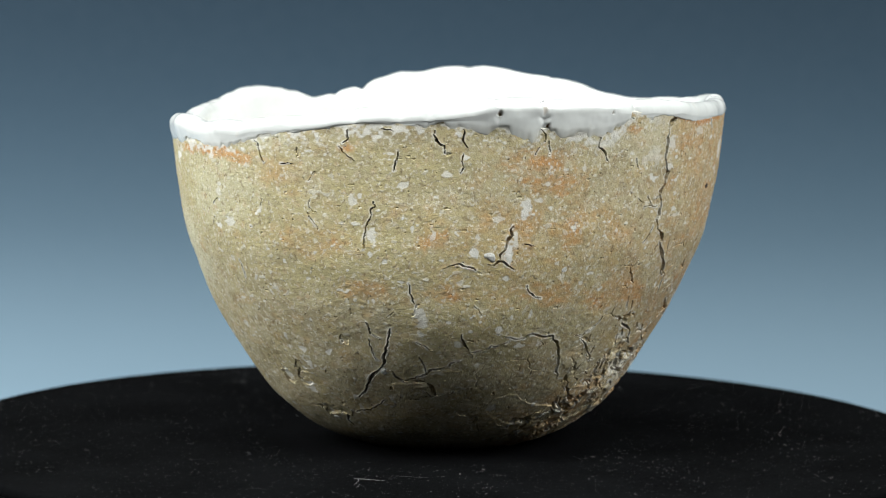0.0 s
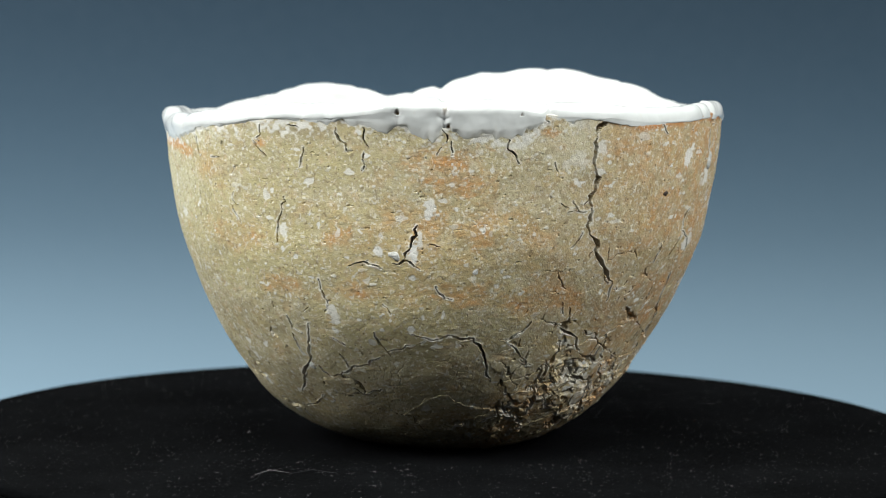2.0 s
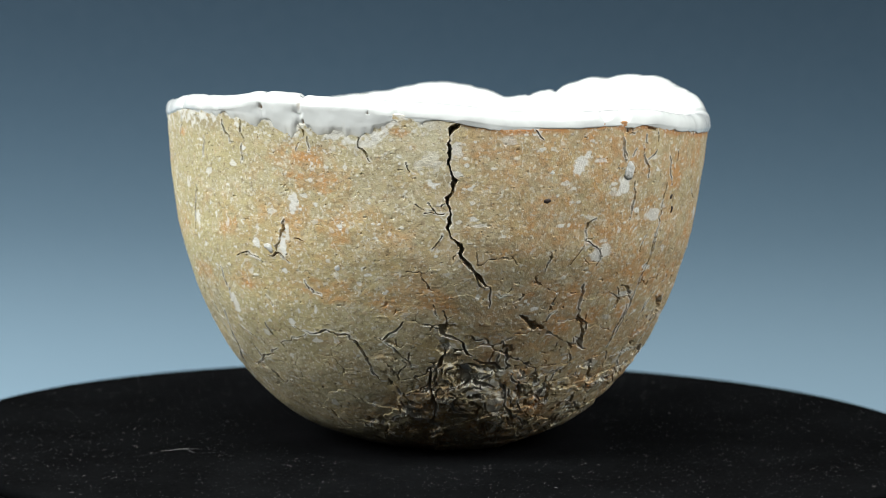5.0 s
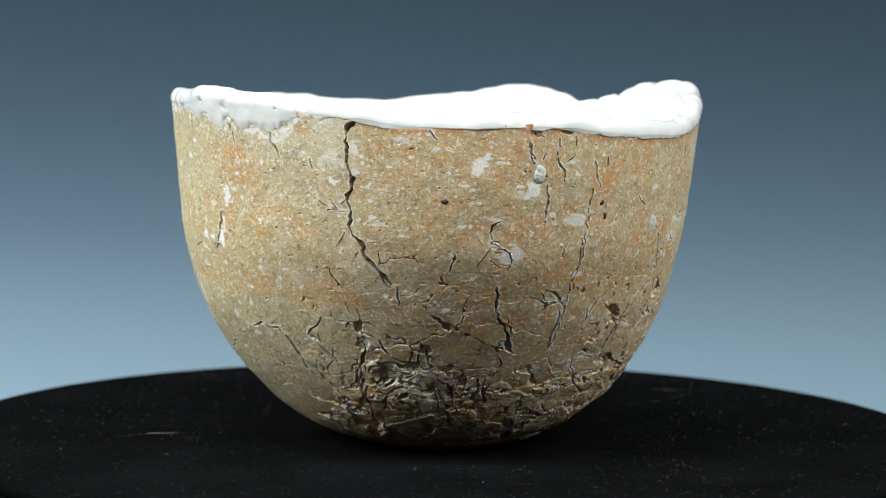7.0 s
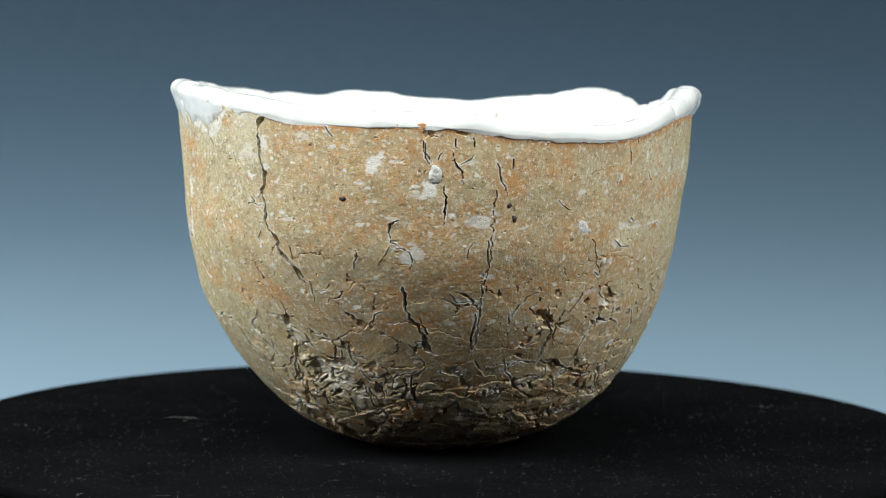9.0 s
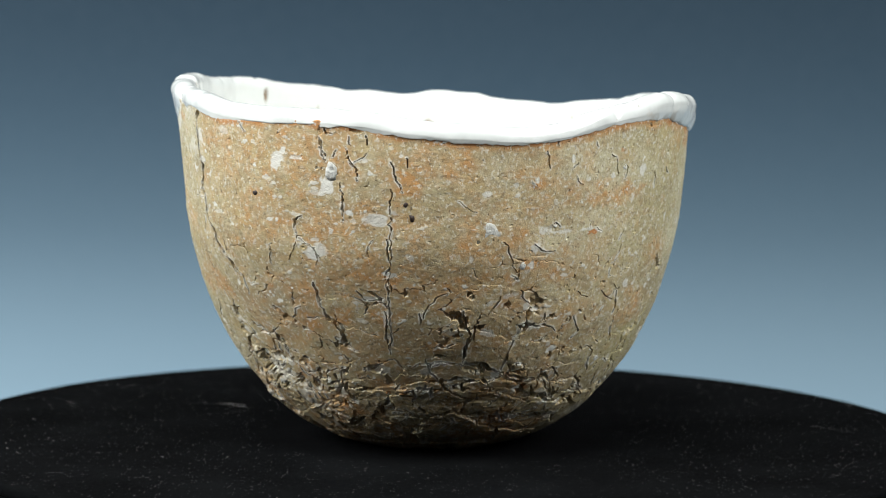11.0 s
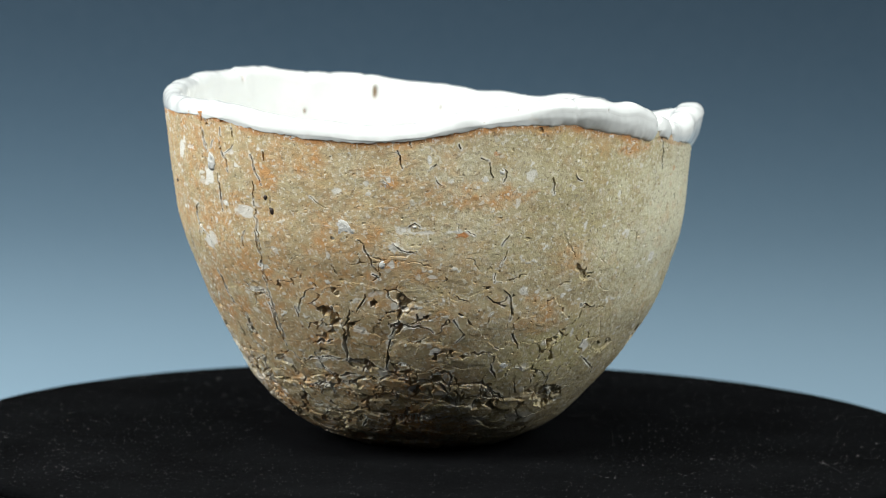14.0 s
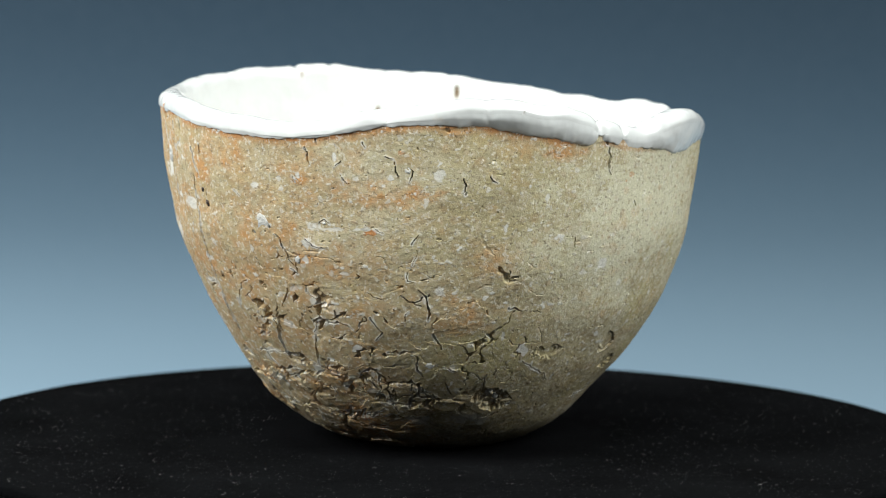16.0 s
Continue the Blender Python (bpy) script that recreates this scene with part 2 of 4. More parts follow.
    for x in (-0.74, 0.74):
        for y in (-0.39, 0.69):
            part("leg", box_mesh("leg", x - 0.025, x + 0.025, y - 0.025, y + 0.025, 0.0, 0.68, 0.003), TABLE, table)


def backdrop():
    """A sheet of paper that lies on the table behind the turntable and sweeps up."""
    bm = bmesh.new()
    line = [(0.24, -0.1045), (0.40, -0.1045)]
    for i in range(1, 13):
        a = math.radians(90 * i / 12)
        line.append((0.40 + 0.22 * math.sin(a), -0.1045 + 0.22 * (1 - math.cos(a))))
    line.append((0.622, 0.75))
    rows = [[bm.verts.new((x, y, z)) for x in (-0.7, -0.35, 0.0, 0.35, 0.7)] for y, z in line]
    for a, b in zip(rows, rows[1:]):
        for i in range(4):
            bm.faces.new((a[i], a[i + 1], b[i + 1], b[i]))
    me = bpy.data.meshes.new("backdrop")
    bm.to_mesh(me)
    bm.free()
    for p in me.polygons:
        p.use_smooth = True
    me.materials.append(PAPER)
    ob = tagged(new("backdrop", me), "paper backdrop, slate grey above and pale blue below", "backdrop", kind="structure")
    thick = ob.modifiers.new("thickness", "SOLIDIFY")
    thick.thickness, thick.offset = 0.0006, 1.0


studio()
backdrop()


# ---- turntable ----
def lathe(name, outline, n=160, wobble=0.0):
    """A turned solid: outline of (radius, height) in metres from the axis to the axis."""
    a = np.linspace(0, 2 * np.pi, n, endpoint=False)
    P = np.zeros((len(outline), n, 3))
    for i, (r, z) in enumerate(outline):
        rr = r * (1 + wobble * grain(np.cos(a) * 4, np.sin(a) * 4, a * 0, 0.35, 5))
        P[i, :, 0], P[i, :, 1], P[i, :, 2] = rr * np.cos(a), rr * np.sin(a), z
    return mesh_from_grid(name, P)


DISC = 0.1189


def turntable():
    thing = tagged(new("turntable"), "low black turntable with a felt-covered round platter", "turntable")
    part("base", lathe("base", [(0.0, -0.1045), (0.085, -0.1045), (0.088, -0.102), (0.088, -0.040), (0.080, -0.034), (0.0, -0.034)], 96), PLASTIC, thing)
    platter = part("platter", lathe("platter", [(0.0, -0.0335), (0.112, -0.0335), (0.1165, -0.030), (0.1165, -0.006), (0.114, -0.003), (0.0, -0.003)]), PLASTIC, thing)
    rim = [(0.0, -0.0028), (DISC - 0.0012, -0.0028), (DISC, -0.0024), (DISC, -0.0006), (DISC - 0.0006, -0.0001)]
    rim += [(DISC * f, 0.0) for f in (0.98, 0.9, 0.8, 0.7, 0.6, 0.5, 0.4, 0.3, 0.2, 0.1, 0.0)]
    part("felt", lathe("felt", rim, 360, 0.0012), FELT, platter, "black felt disc dotted with pale lint")
    lint(platter)
    return platter


def lint(platter):
    """Loose fibres and dust on the felt, as one mesh."""
    rnd = random.Random(7)
    verts, faces = [], []

    def fibre(x, y, length, ang, bend, wide):
        n = 5 if length > 0.002 else 3
        pts = []
        for i in range(n):
            pts.append((x, y, 0.00012 + 0.00012 * math.sin(math.pi * i / (n - 1))))
            x, y = x + math.cos(ang) * length / (n - 1), y + math.sin(ang) * length / (n - 1)
            ang += bend / (n - 1)
        base = len(verts)
        for i, (px, py, pz) in enumerate(pts):
            w = wide * (0.5 if i in (0, n - 1) else 1.0)
            dx, dy = -math.sin(ang) * w, math.cos(ang) * w
            verts.extend([(px - dx, py - dy, pz), (px + dx, py + dy, pz), (px, py, pz + w * 1.5)])
        for i in range(n - 1):
            a, b = base + 3 * i, base + 3 * i + 3
            for j in range(3):
                k = (j + 1) % 3
                faces.append((a + j, a + k, b + k, b + j))

    for _ in range(9000):
        r, a = DISC * math.sqrt(rnd.uniform(0.12, 0.97)), rnd.uniform(0, 2 * math.pi)
        length = rnd.choice((0.00012, 0.00016, 0.0002, 0.00025, 0.0003, 0.0005, 0.0008))
        fibre(r * math.cos(a), r * math.sin(a), length, rnd.uniform(0, 6.28), rnd.uniform(-1.5, 1.5), rnd.choice((0.00001, 0.000012, 0.000016, 0.000026)))
    for _ in range(5):
        r, a = DISC * math.sqrt(rnd.uniform(0.3, 0.95)), rnd.uniform(0, 2 * math.pi)
        fibre(r * math.cos(a), r * math.sin(a), rnd.uniform(0.004, 0.009), rnd.uniform(0, 6.28), rnd.uniform(-2.5, 2.5), 0.000012)
    # two bright specks and one bent hair
    fibre(-0.0433, -0.0307, 0.0008, 0.5, 0.2, 0.00025)
    fibre(-0.0509, 0.0786, 0.0012, 0.3, 0.5, 0.00012)
    for hair in (((-0.0534, 0.0755), (-0.0503, 0.082), (-0.0474, 0.0885)),
                 ((-0.0158, -0.0758), (-0.0182, -0.0666), (-0.0185, -0.0593), (-0.0114, -0.061), (-0.0094, -0.0554), (-0.0021, -0.057)),
                 ((-0.0171, -0.061), (-0.0161, -0.0571))):
        for (xa, ya), (xb, yb) in zip(hair, hair[1:]):
            ln, an = math.hypot(xb - xa, yb - ya), math.atan2(yb - ya, xb - xa)
            fibre(xa, ya, ln * 1.04, an - 0.35, 0.7, 0.000028)
    me = bpy.data.meshes.new("lint")
    me.from_pydata(verts, [], faces)
    tagged(part("lint", me, LINT, platter, "pale lint fibres lying on black felt"), kind="stuff")


PLATTER = turntable()


# ---- the bowl ----
BOWL = tagged(new("tea_bowl"), "cracked coarse buff clay tea bowl, thick white glaze inside", "bowl")
COLS, ROWS, FOOT_ROWS = 1900, 590, 46


class Skin:
    """The outer clay surface as a grid: angle, height, base point, normal, and what is carved and stained on it."""

    def __init__(self):
        deg = np.linspace(0, 360, COLS, endpoint=False)
        # rows at even steps along the profile
        zz = np.linspace(0, 1, 800)
        rr = np.interp(zz * 79, FINE_Z, FAIR[0])
        s = np.concatenate([[0], np.cumsum(np.hypot(np.diff(zz * 79), np.diff(rr)))])
        v = np.interp(np.linspace(0, s[-1], ROWS), s, zz)
        self.deg = np.broadcast_to(deg, (ROWS, COLS)).copy()
        self.z = v[:, None] * (ring(LIP, deg) - 1.6)[None, :]
        self.r = wall_radius(self.deg, self.z)
        slope = (wall_radius(self.deg, self.z + 0.5) - wall_radius(self.deg, self.z - 0.5))
        ln = np.sqrt(1 + slope ** 2)
        self.nr, self.nz = 1 / ln, -slope / ln
        th = np.radians(self.deg)
        self.c, self.s = np.cos(th), np.sin(th)
        self.x, self.y = self.r * self.c, self.r * self.s
        self.out = np.zeros((ROWS, COLS))
        self.tile = np.zeros((ROWS, COLS))
        self.iron, self.straw, self.bloom, self.smoke, self.spar, self.rust = (np.zeros((ROWS, COLS)) for _ in range(6))
        # ragged course of the cracks
        self.wu = 0.25 * self.g(2.0, 31) + 0.16 * self.g(0.7, 32)
        self.wz = 0.25 * self.g(2.0, 33) + 0.16 * self.g(0.7, 34)
        self.wide = np.clip(0.95 + 1.1 * self.g(3.0, 35) + 0.5 * self.g(1.1, 36), 0.2, 2.4)

    def g(self, size, seed):
        return grain(self.x, self.y, self.z, size, seed)

    def window(self, d0, d1, z0, z1):
        """Columns and rows near a stretch of the wall."""
        a, b = int(math.floor(d0 / 360 * COLS)), int(math.ceil(d1 / 360 * COLS))
        cols = np.arange(a, b + 1) % COLS
        zm = self.z[:, cols[len(cols) // 2]]
        rows = np.where((zm > z0 - 2) & (zm < z1 + 2))[0]
        if len(rows) == 0:
            return None
        return np.ix_(np.arange(rows[0], rows[-1] + 1), cols)

    def line(self, pts):
        """Distance in mm from a line of (degrees, height), and the window that it covers."""
        ds, zs = [p[0] for p in pts], [p[1] for p in pts]
        d0, d1, z0, z1 = min(ds) - 5, max(ds) + 5, min(zs) - 4, max(zs) + 4
        w = self.window(d0, d1, z0, z1)
        if w is None:
            return None, None, None
        mid = (d0 + d1) / 2
        rel = (self.deg[w] - mid + 180) % 360 - 180
        rad = np.maximum(self.r[w], 8.0)
        u, z = np.radians(rel) * rad + self.wu[w], self.z[w] + self.wz[w]
        best = np.full(u.shape, 1e9)
        ends = np.zeros(u.shape)
        lens = [math.hypot((b[0] - a[0]) * 0.95, b[1] - a[1]) + 1e-6 for a, b in zip(pts, pts[1:])]
        whole, gone = sum(lens), 0.0
        stretch = 1 / np.maximum(self.nr[w], 0.45)
        for ((da, za), (db, zb)), ln in zip(zip(pts, pts[1:]), lens):
            ua, ub = np.radians(da - mid) * rad, np.radians(db - mid) * rad
            ex, ez = ub - ua, (zb - za) * stretch
            px, pz = u - ua, (z - za) * stretch
            t = np.clip((px * ex + pz * ez) / (ex * ex + ez * ez + 1e-9), 0, 1)
            d = np.hypot(px - t * ex, pz - t * ez)
            ends = np.where(d < best, gone + t * ln, ends)
            best = np.minimum(best, d)
            gone += ln
        taper = np.clip(0.2 + np.minimum(ends, whole - ends) / 3.6, 0, 1)
        return w, best, taper

    def jagged(self, pts):
        """The same course in short angular steps."""
        rnd = random.Random(int(pts[0][0] * 13 + pts[0][1] * 101))
        out = [pts[0]]
        for (da, za), (db, zb) in zip(pts, pts[1:]):
            ln = math.hypot(db - da, zb - za)
            n = max(1, int(ln / 0.95))
            for i in range(1, n + 1):
                f, j = i / n, (0.0 if i == n else rnd.uniform(-0.42, 0.42))
                nd, nz = -(zb - za) / (ln + 1e-6), (db - da) / (ln + 1e-6)
                out.append((da + (db - da) * f + nd * j, za + (zb - za) * f + nz * j))
        return out

    def crack(self, width, depth, *pts):
        """A torn crack along (degrees, height) points; width and depth in mm."""
        pts = self.jagged(pts)
        w, d, taper = self.line(pts)
        if w is None:
            return
        half = np.maximum(min(width, 0.6 + 0.62 * width) * 0.17 * self.wide[w] * taper, 0.05)
        cut = 1 - step01(half * 0.7, half * 1.05 + 0.05, d)
        self.out[w] = np.minimum(self.out[w], self.out[w] * (1 - cut) - np.minimum((1.2 if width > 0.65 else 0.35) + 2.1 * depth, 3.4) * cut * np.sqrt(taper))
        lipped = np.exp(-((d - half * 1.2 - 0.14) / 0.19) ** 2)
        self.out[w] += 0.05 * lipped * (1 - cut)
        self.spar[w] = np.maximum(self.spar[w], 0.9 * lipped * (1 - cut) * step01(-0.25, 0.3, self.wu[w] * 2.8))

    def blob(self, deg, z, ddeg, dz, rough=0.5, inner=0.55, outer=1.25):
        """A soft patch with an uneven outline, 0 to 1."""
        w = self.window(deg - ddeg * 2.2, deg + ddeg * 2.2, z - dz * 2.2, z + dz * 2.2)
        if w is None:
            return None, None
        rel = (self.deg[w] - deg + 180) % 360 - 180
        d = np.hypot(rel / ddeg, (self.z[w] - z) / dz)
        d = d + rough * (self.wu[w] * 0.8 + 0.75 * self.big[w] + 0.7 * self.tear[w])
        return w, 1 - step01(inner, outer, d)

    def hollow(self, deg, z, ddeg, dz, depth, rough=1.0):
        w, f = self.blob(deg, z, ddeg, dz, rough, 0.75, 1.1)
        if w is not None:
            sunk = self.out[w] - 0.33 * depth * f * (0.8 + 0.3 * self.big[w] + 0.4 * self.wz[w])
            self.out[w] = np.maximum(sunk, np.minimum(self.out[w], -1.5 + 0.5 * self.big[w]))

    def scale(self, deg, z, ddeg, dz, height):
        """A torn scale of clay: a little proud, with open joints along parts of its outline."""
        w = self.window(deg - ddeg * 2.2, deg + ddeg * 2.2, z - dz * 2.2, z + dz * 2.2)
        if w is None:
            return
        rel = (self.deg[w] - deg + 180) % 360 - 180
        d = np.hypot(rel / ddeg, (self.z[w] - z) / dz) + 0.45 * (self.wu[w] * 0.9 + self.big[w])
        self.tile[w] = np.maximum(self.tile[w], 0.35 * height * (1 - step01(0.75, 1.0, d)))
        off = np.abs(d - 0.97) * min(0.8 * ddeg, dz)
        joint = (1 - step01(0.10, 0.26, off)) * step01(0.12, 0.3, self.fray[w])
        self.out[w] = np.minimum(self.out[w], self.out[w] * (1 - joint) - 2.4 * joint)

    def grit(self, deg, z, ddeg, dz, amount=1.0, rough=1.1):
        """A patch of white feldspar, sharp at its edge."""
        w, f = self.blob(deg, z, ddeg, dz, rough, 0.7, 1.1)
        if w is not None:
            self.spar[w] = np.maximum(self.spar[w], f * amount)

    def stain(self, field, deg, z, ddeg, dz, amount=1.0, rough=0.9):
        w, f = self.blob(deg, z, ddeg, dz, rough, 0.25, 1.55)
        if w is not None:
            field[w] = np.maximum(field[w], f * amount)


def plates(k, count, first_deg, last_deg, top, seed, torn):
    """Broken plates on a stretch of the wall: distance in mm from the nearest joint, and how proud each plate stands."""
    rnd = random.Random(seed)
    seeds = []
    for _ in range(count):
        d, z = rnd.uniform(first_deg, last_deg), rnd.uniform(0, top)
        r = float(wall_radius(d, z))
        seeds.append((r * math.cos(math.radians(d)), r * math.sin(math.radians(d)), z * 1.3, rnd.uniform(-0.6, 0.6), rnd.uniform(-0.01, 0.11)))
    edge, level = np.full(k.z.shape, 9.0), np.zeros(k.z.shape)
    rows = np.where(k.z.min(axis=1) < top + 1)[0]
    cols = np.where((k.deg[0] - first_deg) % 360 < last_deg - first_deg)[0]
    w = np.ix_(rows, cols)
    fray = torn * k.tear[w]
    x, y, z = k.x[w] + 1.2 * k.wu[w] + 1.3 * k.g(3.0, 61)[w] + fray, k.y[w] + 1.2 * k.wz[w] - fray, 1.3 * (k.z[w] + 1.3 * k.wz[w] + 1.1 * k.g(3.0, 62)[w] + 0.7 * fray)
    first, second, lev = np.full(x.shape, 1e9), np.full(x.shape, 1e9), np.zeros(x.shape)
    for sx, sy, sz, h, tip in seeds:
        d = np.sqrt((x - sx) ** 2 + (y - sy) ** 2 + (z - sz) ** 2)
        nearer = d < first
        second = np.where(nearer, first, np.minimum(second, d))
        lev = np.where(nearer, h + tip * (z - sz), lev)
        first = np.minimum(first, d)
    edge[w], level[w] = (second - first) * 0.5, lev
    return edge, np.clip(level, -1.2, 1.2)


def carve_ground(k):
    """The grain, lumps, pits and ledges of the whole wall."""
    k.big = 0.6 * k.g(7.0, 11) + 0.4 * k.g(3.2, 12)
    k.fray = 0.6 * k.g(4.5, 78) + 0.4 * k.g(1.5, 79)
    # sharp-cornered noise for torn outlines
    k.tear = 1.3 * np.abs(k.g(2.3, 80)) + 0.8 * np.abs(k.g(1.0, 81)) - 0.6
    low = 1 - step01(9.0, 27.0, k.z + 3 * k.g(9.0, 13))
    near0 = np.abs((k.deg - 5 + 180) % 360 - 180)
    low = low * (0.15 + 0.85 * (1 - step01(45, 85, near0)))
    smooth = step01(95, 125, k.deg) * (1 - step01(200, 225, k.deg)) * step01(22, 36, k.z)
    k.out += 0.22 * k.g(11.0, 14) + 0.08 * k.g(4.2, 15)
    k.out += (1 - 0.6 * smooth) * (0.045 * k.g(1.9, 16) + 0.03 * k.g(0.8, 17))
    # pinholes
    pit = k.g(1.2, 18) * 0.7 + k.g(0.6, 19) * 0.5
    k.out -= (1 - 0.4 * smooth) * 0.20 * step01(0.70, 0.82, pit)
    # crumbled lower wall: torn plates of clay with gaps between them
    edge, level = plates(k, 95, -85, 95, 31, 5, 0.7)
    k.out += low * (0.42 * level + 0.05)
    gap = 1 - step01(0.08, 0.20 + 0.35 * step01(-0.1, 0.6, k.g(5.0, 23)), edge)
    k.out -= low * 2.3 * gap * step01(-0.1, 0.3, k.g(6.0, 22) + 0.45 * k.g(2.4, 20))
    k.out += low * (0.12 * k.g(2.4, 27) + 0.07 * k.g(1.1, 28) + 0.05 * k.g(0.6, 21))
    k.spar = np.maximum(k.spar, 0.6 * low * np.exp(-((edge - 0.45) / 0.16) ** 2) * step01(0.1, 0.5, k.g(2.2, 30)))
    # a net of half-open tears higher up, with pale broken lips
    edge, level = plates(k, 260, -58, 112, 52, 8, 0.75)
    turn = (k.deg + 58) % 360
    net = step01(0, 25, turn) * (1 - step01(130, 165, turn)) * (1 - step01(34, 52, k.z + 6 * k.g(9.0, 84)))
    ajar = net * step01(0.04, 0.26, 0.7 * k.g(5.5, 82) + 0.5 * k.g(2.0, 83))
    slit = 1 - step01(0.04, 0.12 + 0.09 * ajar, edge)
    k.out += 0.12 * net * level
    k.out -= 1.9 * ajar * slit
    k.spar = np.maximum(k.spar, 0.8 * ajar * np.exp(-((edge - 0.30) / 0.12) ** 2) * step01(-0.1, 0.3, k.g(1.8, 85)))
    # sand grains that stand proud
    sand = k.g(1.25, 24)
    k.out += 0.05 * step01(0.5, 0.75, sand)
    fleck = k.g(1.7, 25) * 0.7 + k.g(0.75, 26) * 0.5
    k.spar = np.maximum(k.spar, (0.40 + 0.50 * step01(-0.2, 0.5, k.g(5.0, 29)) - 0.35 * smooth) * step01(0.54, 0.62, fleck))
    k.out += 0.03 * step01(0.50, 0.66, fleck)
    k.smooth, k.low = smooth, low
    # iron drawn out in a line under the foot of the glaze, and in the torn clay
    gap = ring(EDGE, k.deg) - k.z + 0.5 * k.g(2.5, 63)
    turn = (k.deg - 322) % 360
    along = step01(0, 6, turn) * (1 - step01(150, 175, turn)) * step01(-0.75, -0.2, k.g(9.0, 64))
    k.rust = along * (0.75 + 0.4 * k.g(5.0, 73)) * (1 - step01(0.7 + 0.3 * k.g(1.5, 74), 1.5 + 0.8 * k.g(6.0, 65), gap))
    # glaze that ran thin and lies as a broken white wash below its edge
    wash = step01(0, 8, (k.deg - 196) % 360) * (1 - step01(118, 128, (k.deg - 196) % 360))
    patch = step01(-0.15, 0.35, 0.6 * k.g(1.6, 75) + 0.5 * k.g(0.7, 76) + 0.4 * k.g(5.0, 77) - 0.16 * (gap - 1.0))
    k.spar = np.maximum(k.spar, 0.85 * wash * patch * (1 - step01(2.0, 5.5, gap)))
    k.iron = np.maximum(k.iron, 0.75 * low * step01(-0.5, 0.5, k.g(8.0, 66)))
    warm = step01(0, 25, (k.deg - 318) % 360) * (1 - step01(85, 125, (k.deg - 318) % 360)) * (1 - step01(50, 66, k.z))
    k.iron = np.maximum(k.iron, 0.85 * warm * step01(-0.25, 0.6, 0.7 * k.g(9.0, 67) + 0.4 * k.g(4.0, 68)))
    k.straw = np.maximum(k.straw, 0.8 * step01(0.0, 0.6, 0.7 * k.g(12.0, 69) + 0.4 * k.g(5.0, 70)) * step01(50, 80, k.deg) * (1 - step01(150, 260, k.deg)))


def carve_details(k):
    # hollows and torn pits
    k.hollow(240.1, 71.4, 0.5, 1.0, 1.2)
    k.hollow(247.1, 29.6, 1.0, 0.8, 1.2)
    k.hollow(230.6, 21.6, 2.1, 1.5, 0.9)
    k.hollow(229.9, 18.3, 1.9, 2.2, 0.9)
    k.hollow(232.9, 10.8, 4.2, 1.3, 1.8)
    k.hollow(223.3, 18.7, 2.1, 2.0, 1.0)
    k.hollow(322.2, 28.3, 1.4, 1.4, 1.6)
    k.hollow(338.4, 27.7, 1.6, 1.1, 1.4)
    k.hollow(335.3, 23.1, 4.0, 1.3, 1.6)
    k.hollow(344.5, 21.6, 1.7, 1.2, 1.2)
    k.hollow(359.0, 77.1, 0.5, 1.0, 1.4)
    k.hollow(328.6, 21.8, 3.7, 1.7, 1.8)
    k.hollow(334.8, 23.3, 3.0, 1.4, 1.8)
    k.hollow(344.7, 17.4, 1.5, 1.7, 2.0)
    k.hollow(0.2, 77.1, 0.6, 0.9, 1.5)
    k.hollow(6.2, 77.2, 1.2, 0.7, 2.2)
    k.hollow(327.1, 21.6, 2.6, 2.0, 1.8)
    k.hollow(324.4, 25.5, 2.0, 1.4, 1.4)
    k.hollow(344.1, 22.8, 2.6, 1.4, 1.3)
    k.hollow(348.2, 19.8, 1.7, 1.2, 1.5)
    k.hollow(316.2, 8.4, 5.0, 4.0, 2.2)
    k.hollow(333.1, 20.7, 1.9, 1.3, 1.2)
    k.hollow(339.2, 18.2, 1.8, 1.5, 1.3)
    k.hollow(321.0, 17.6, 2.0, 2.1, 1.6)
    k.hollow(30.4, 52.6, 0.5, 0.5, 1.2)
    k.hollow(31.1, 23.3, 2.7, 1.1, 1.6)
    k.hollow(23.2, 29.4, 1.7, 1.0, 1.4)
    k.hollow(5.1, 22.4, 1.6, 0.9, 1.4)
    k.hollow(353.9, 7.9, 2.5, 1.4, 1.5)
    k.hollow(90.5, 14.6, 4.7, 2.3, 3.0)
    k.hollow(65.2, 13.8, 2.0, 1.3, 2.0)
    k.hollow(104.7, 26.0, 3.2, 1.3, 1.9)
    k.hollow(129.0, 26.5, 2.5, 1.9, 1.6)
    k.hollow(138.1, 20.7, 4.2, 2.1, 1.3)
    k.hollow(92.9, 14.1, 4.8, 2.1, 1.5)
    k.hollow(74.8, 76.9, 0.8, 0.6, 1.4)
    k.scale(332.9, 14.2, 8.5, 3.6, 1.2)
    k.scale(314.3, 12.9, 4.8, 2.5, 0.7)
    k.scale(324.4, 21.7, 2.7, 2.5, 0.8)
    k.scale(349.0, 10.9, 5.3, 2.2, 0.6)
    k.scale(357.8, 17.3, 7.5, 2.1, 0.4)
    k.scale(310.6, 20.6, 3.8, 3.7, 0.5)
    k.scale(313.7, 14.5, 4.3, 2.0, 0.6)
    k.scale(36.8, 18.4, 8.7, 1.9, 0.8)
    k.scale(51.0, 17.6, 3.6, 1.5, 0.8)
    k.scale(33.6, 13.1, 9.3, 2.1, 0.6)
    k.scale(67.1, 12.2, 7.1, 2.1, 0.6)
    k.scale(49.0, 25.0, 6.8, 4.2, 0.5)
    k.scale(62.5, 17.5, 6.1, 2.0, 0.6)
    k.scale(75.5, 13.6, 7.4, 1.8, 0.8)
    k.scale(43.1, 16.5, 4.2, 1.2, 0.6)
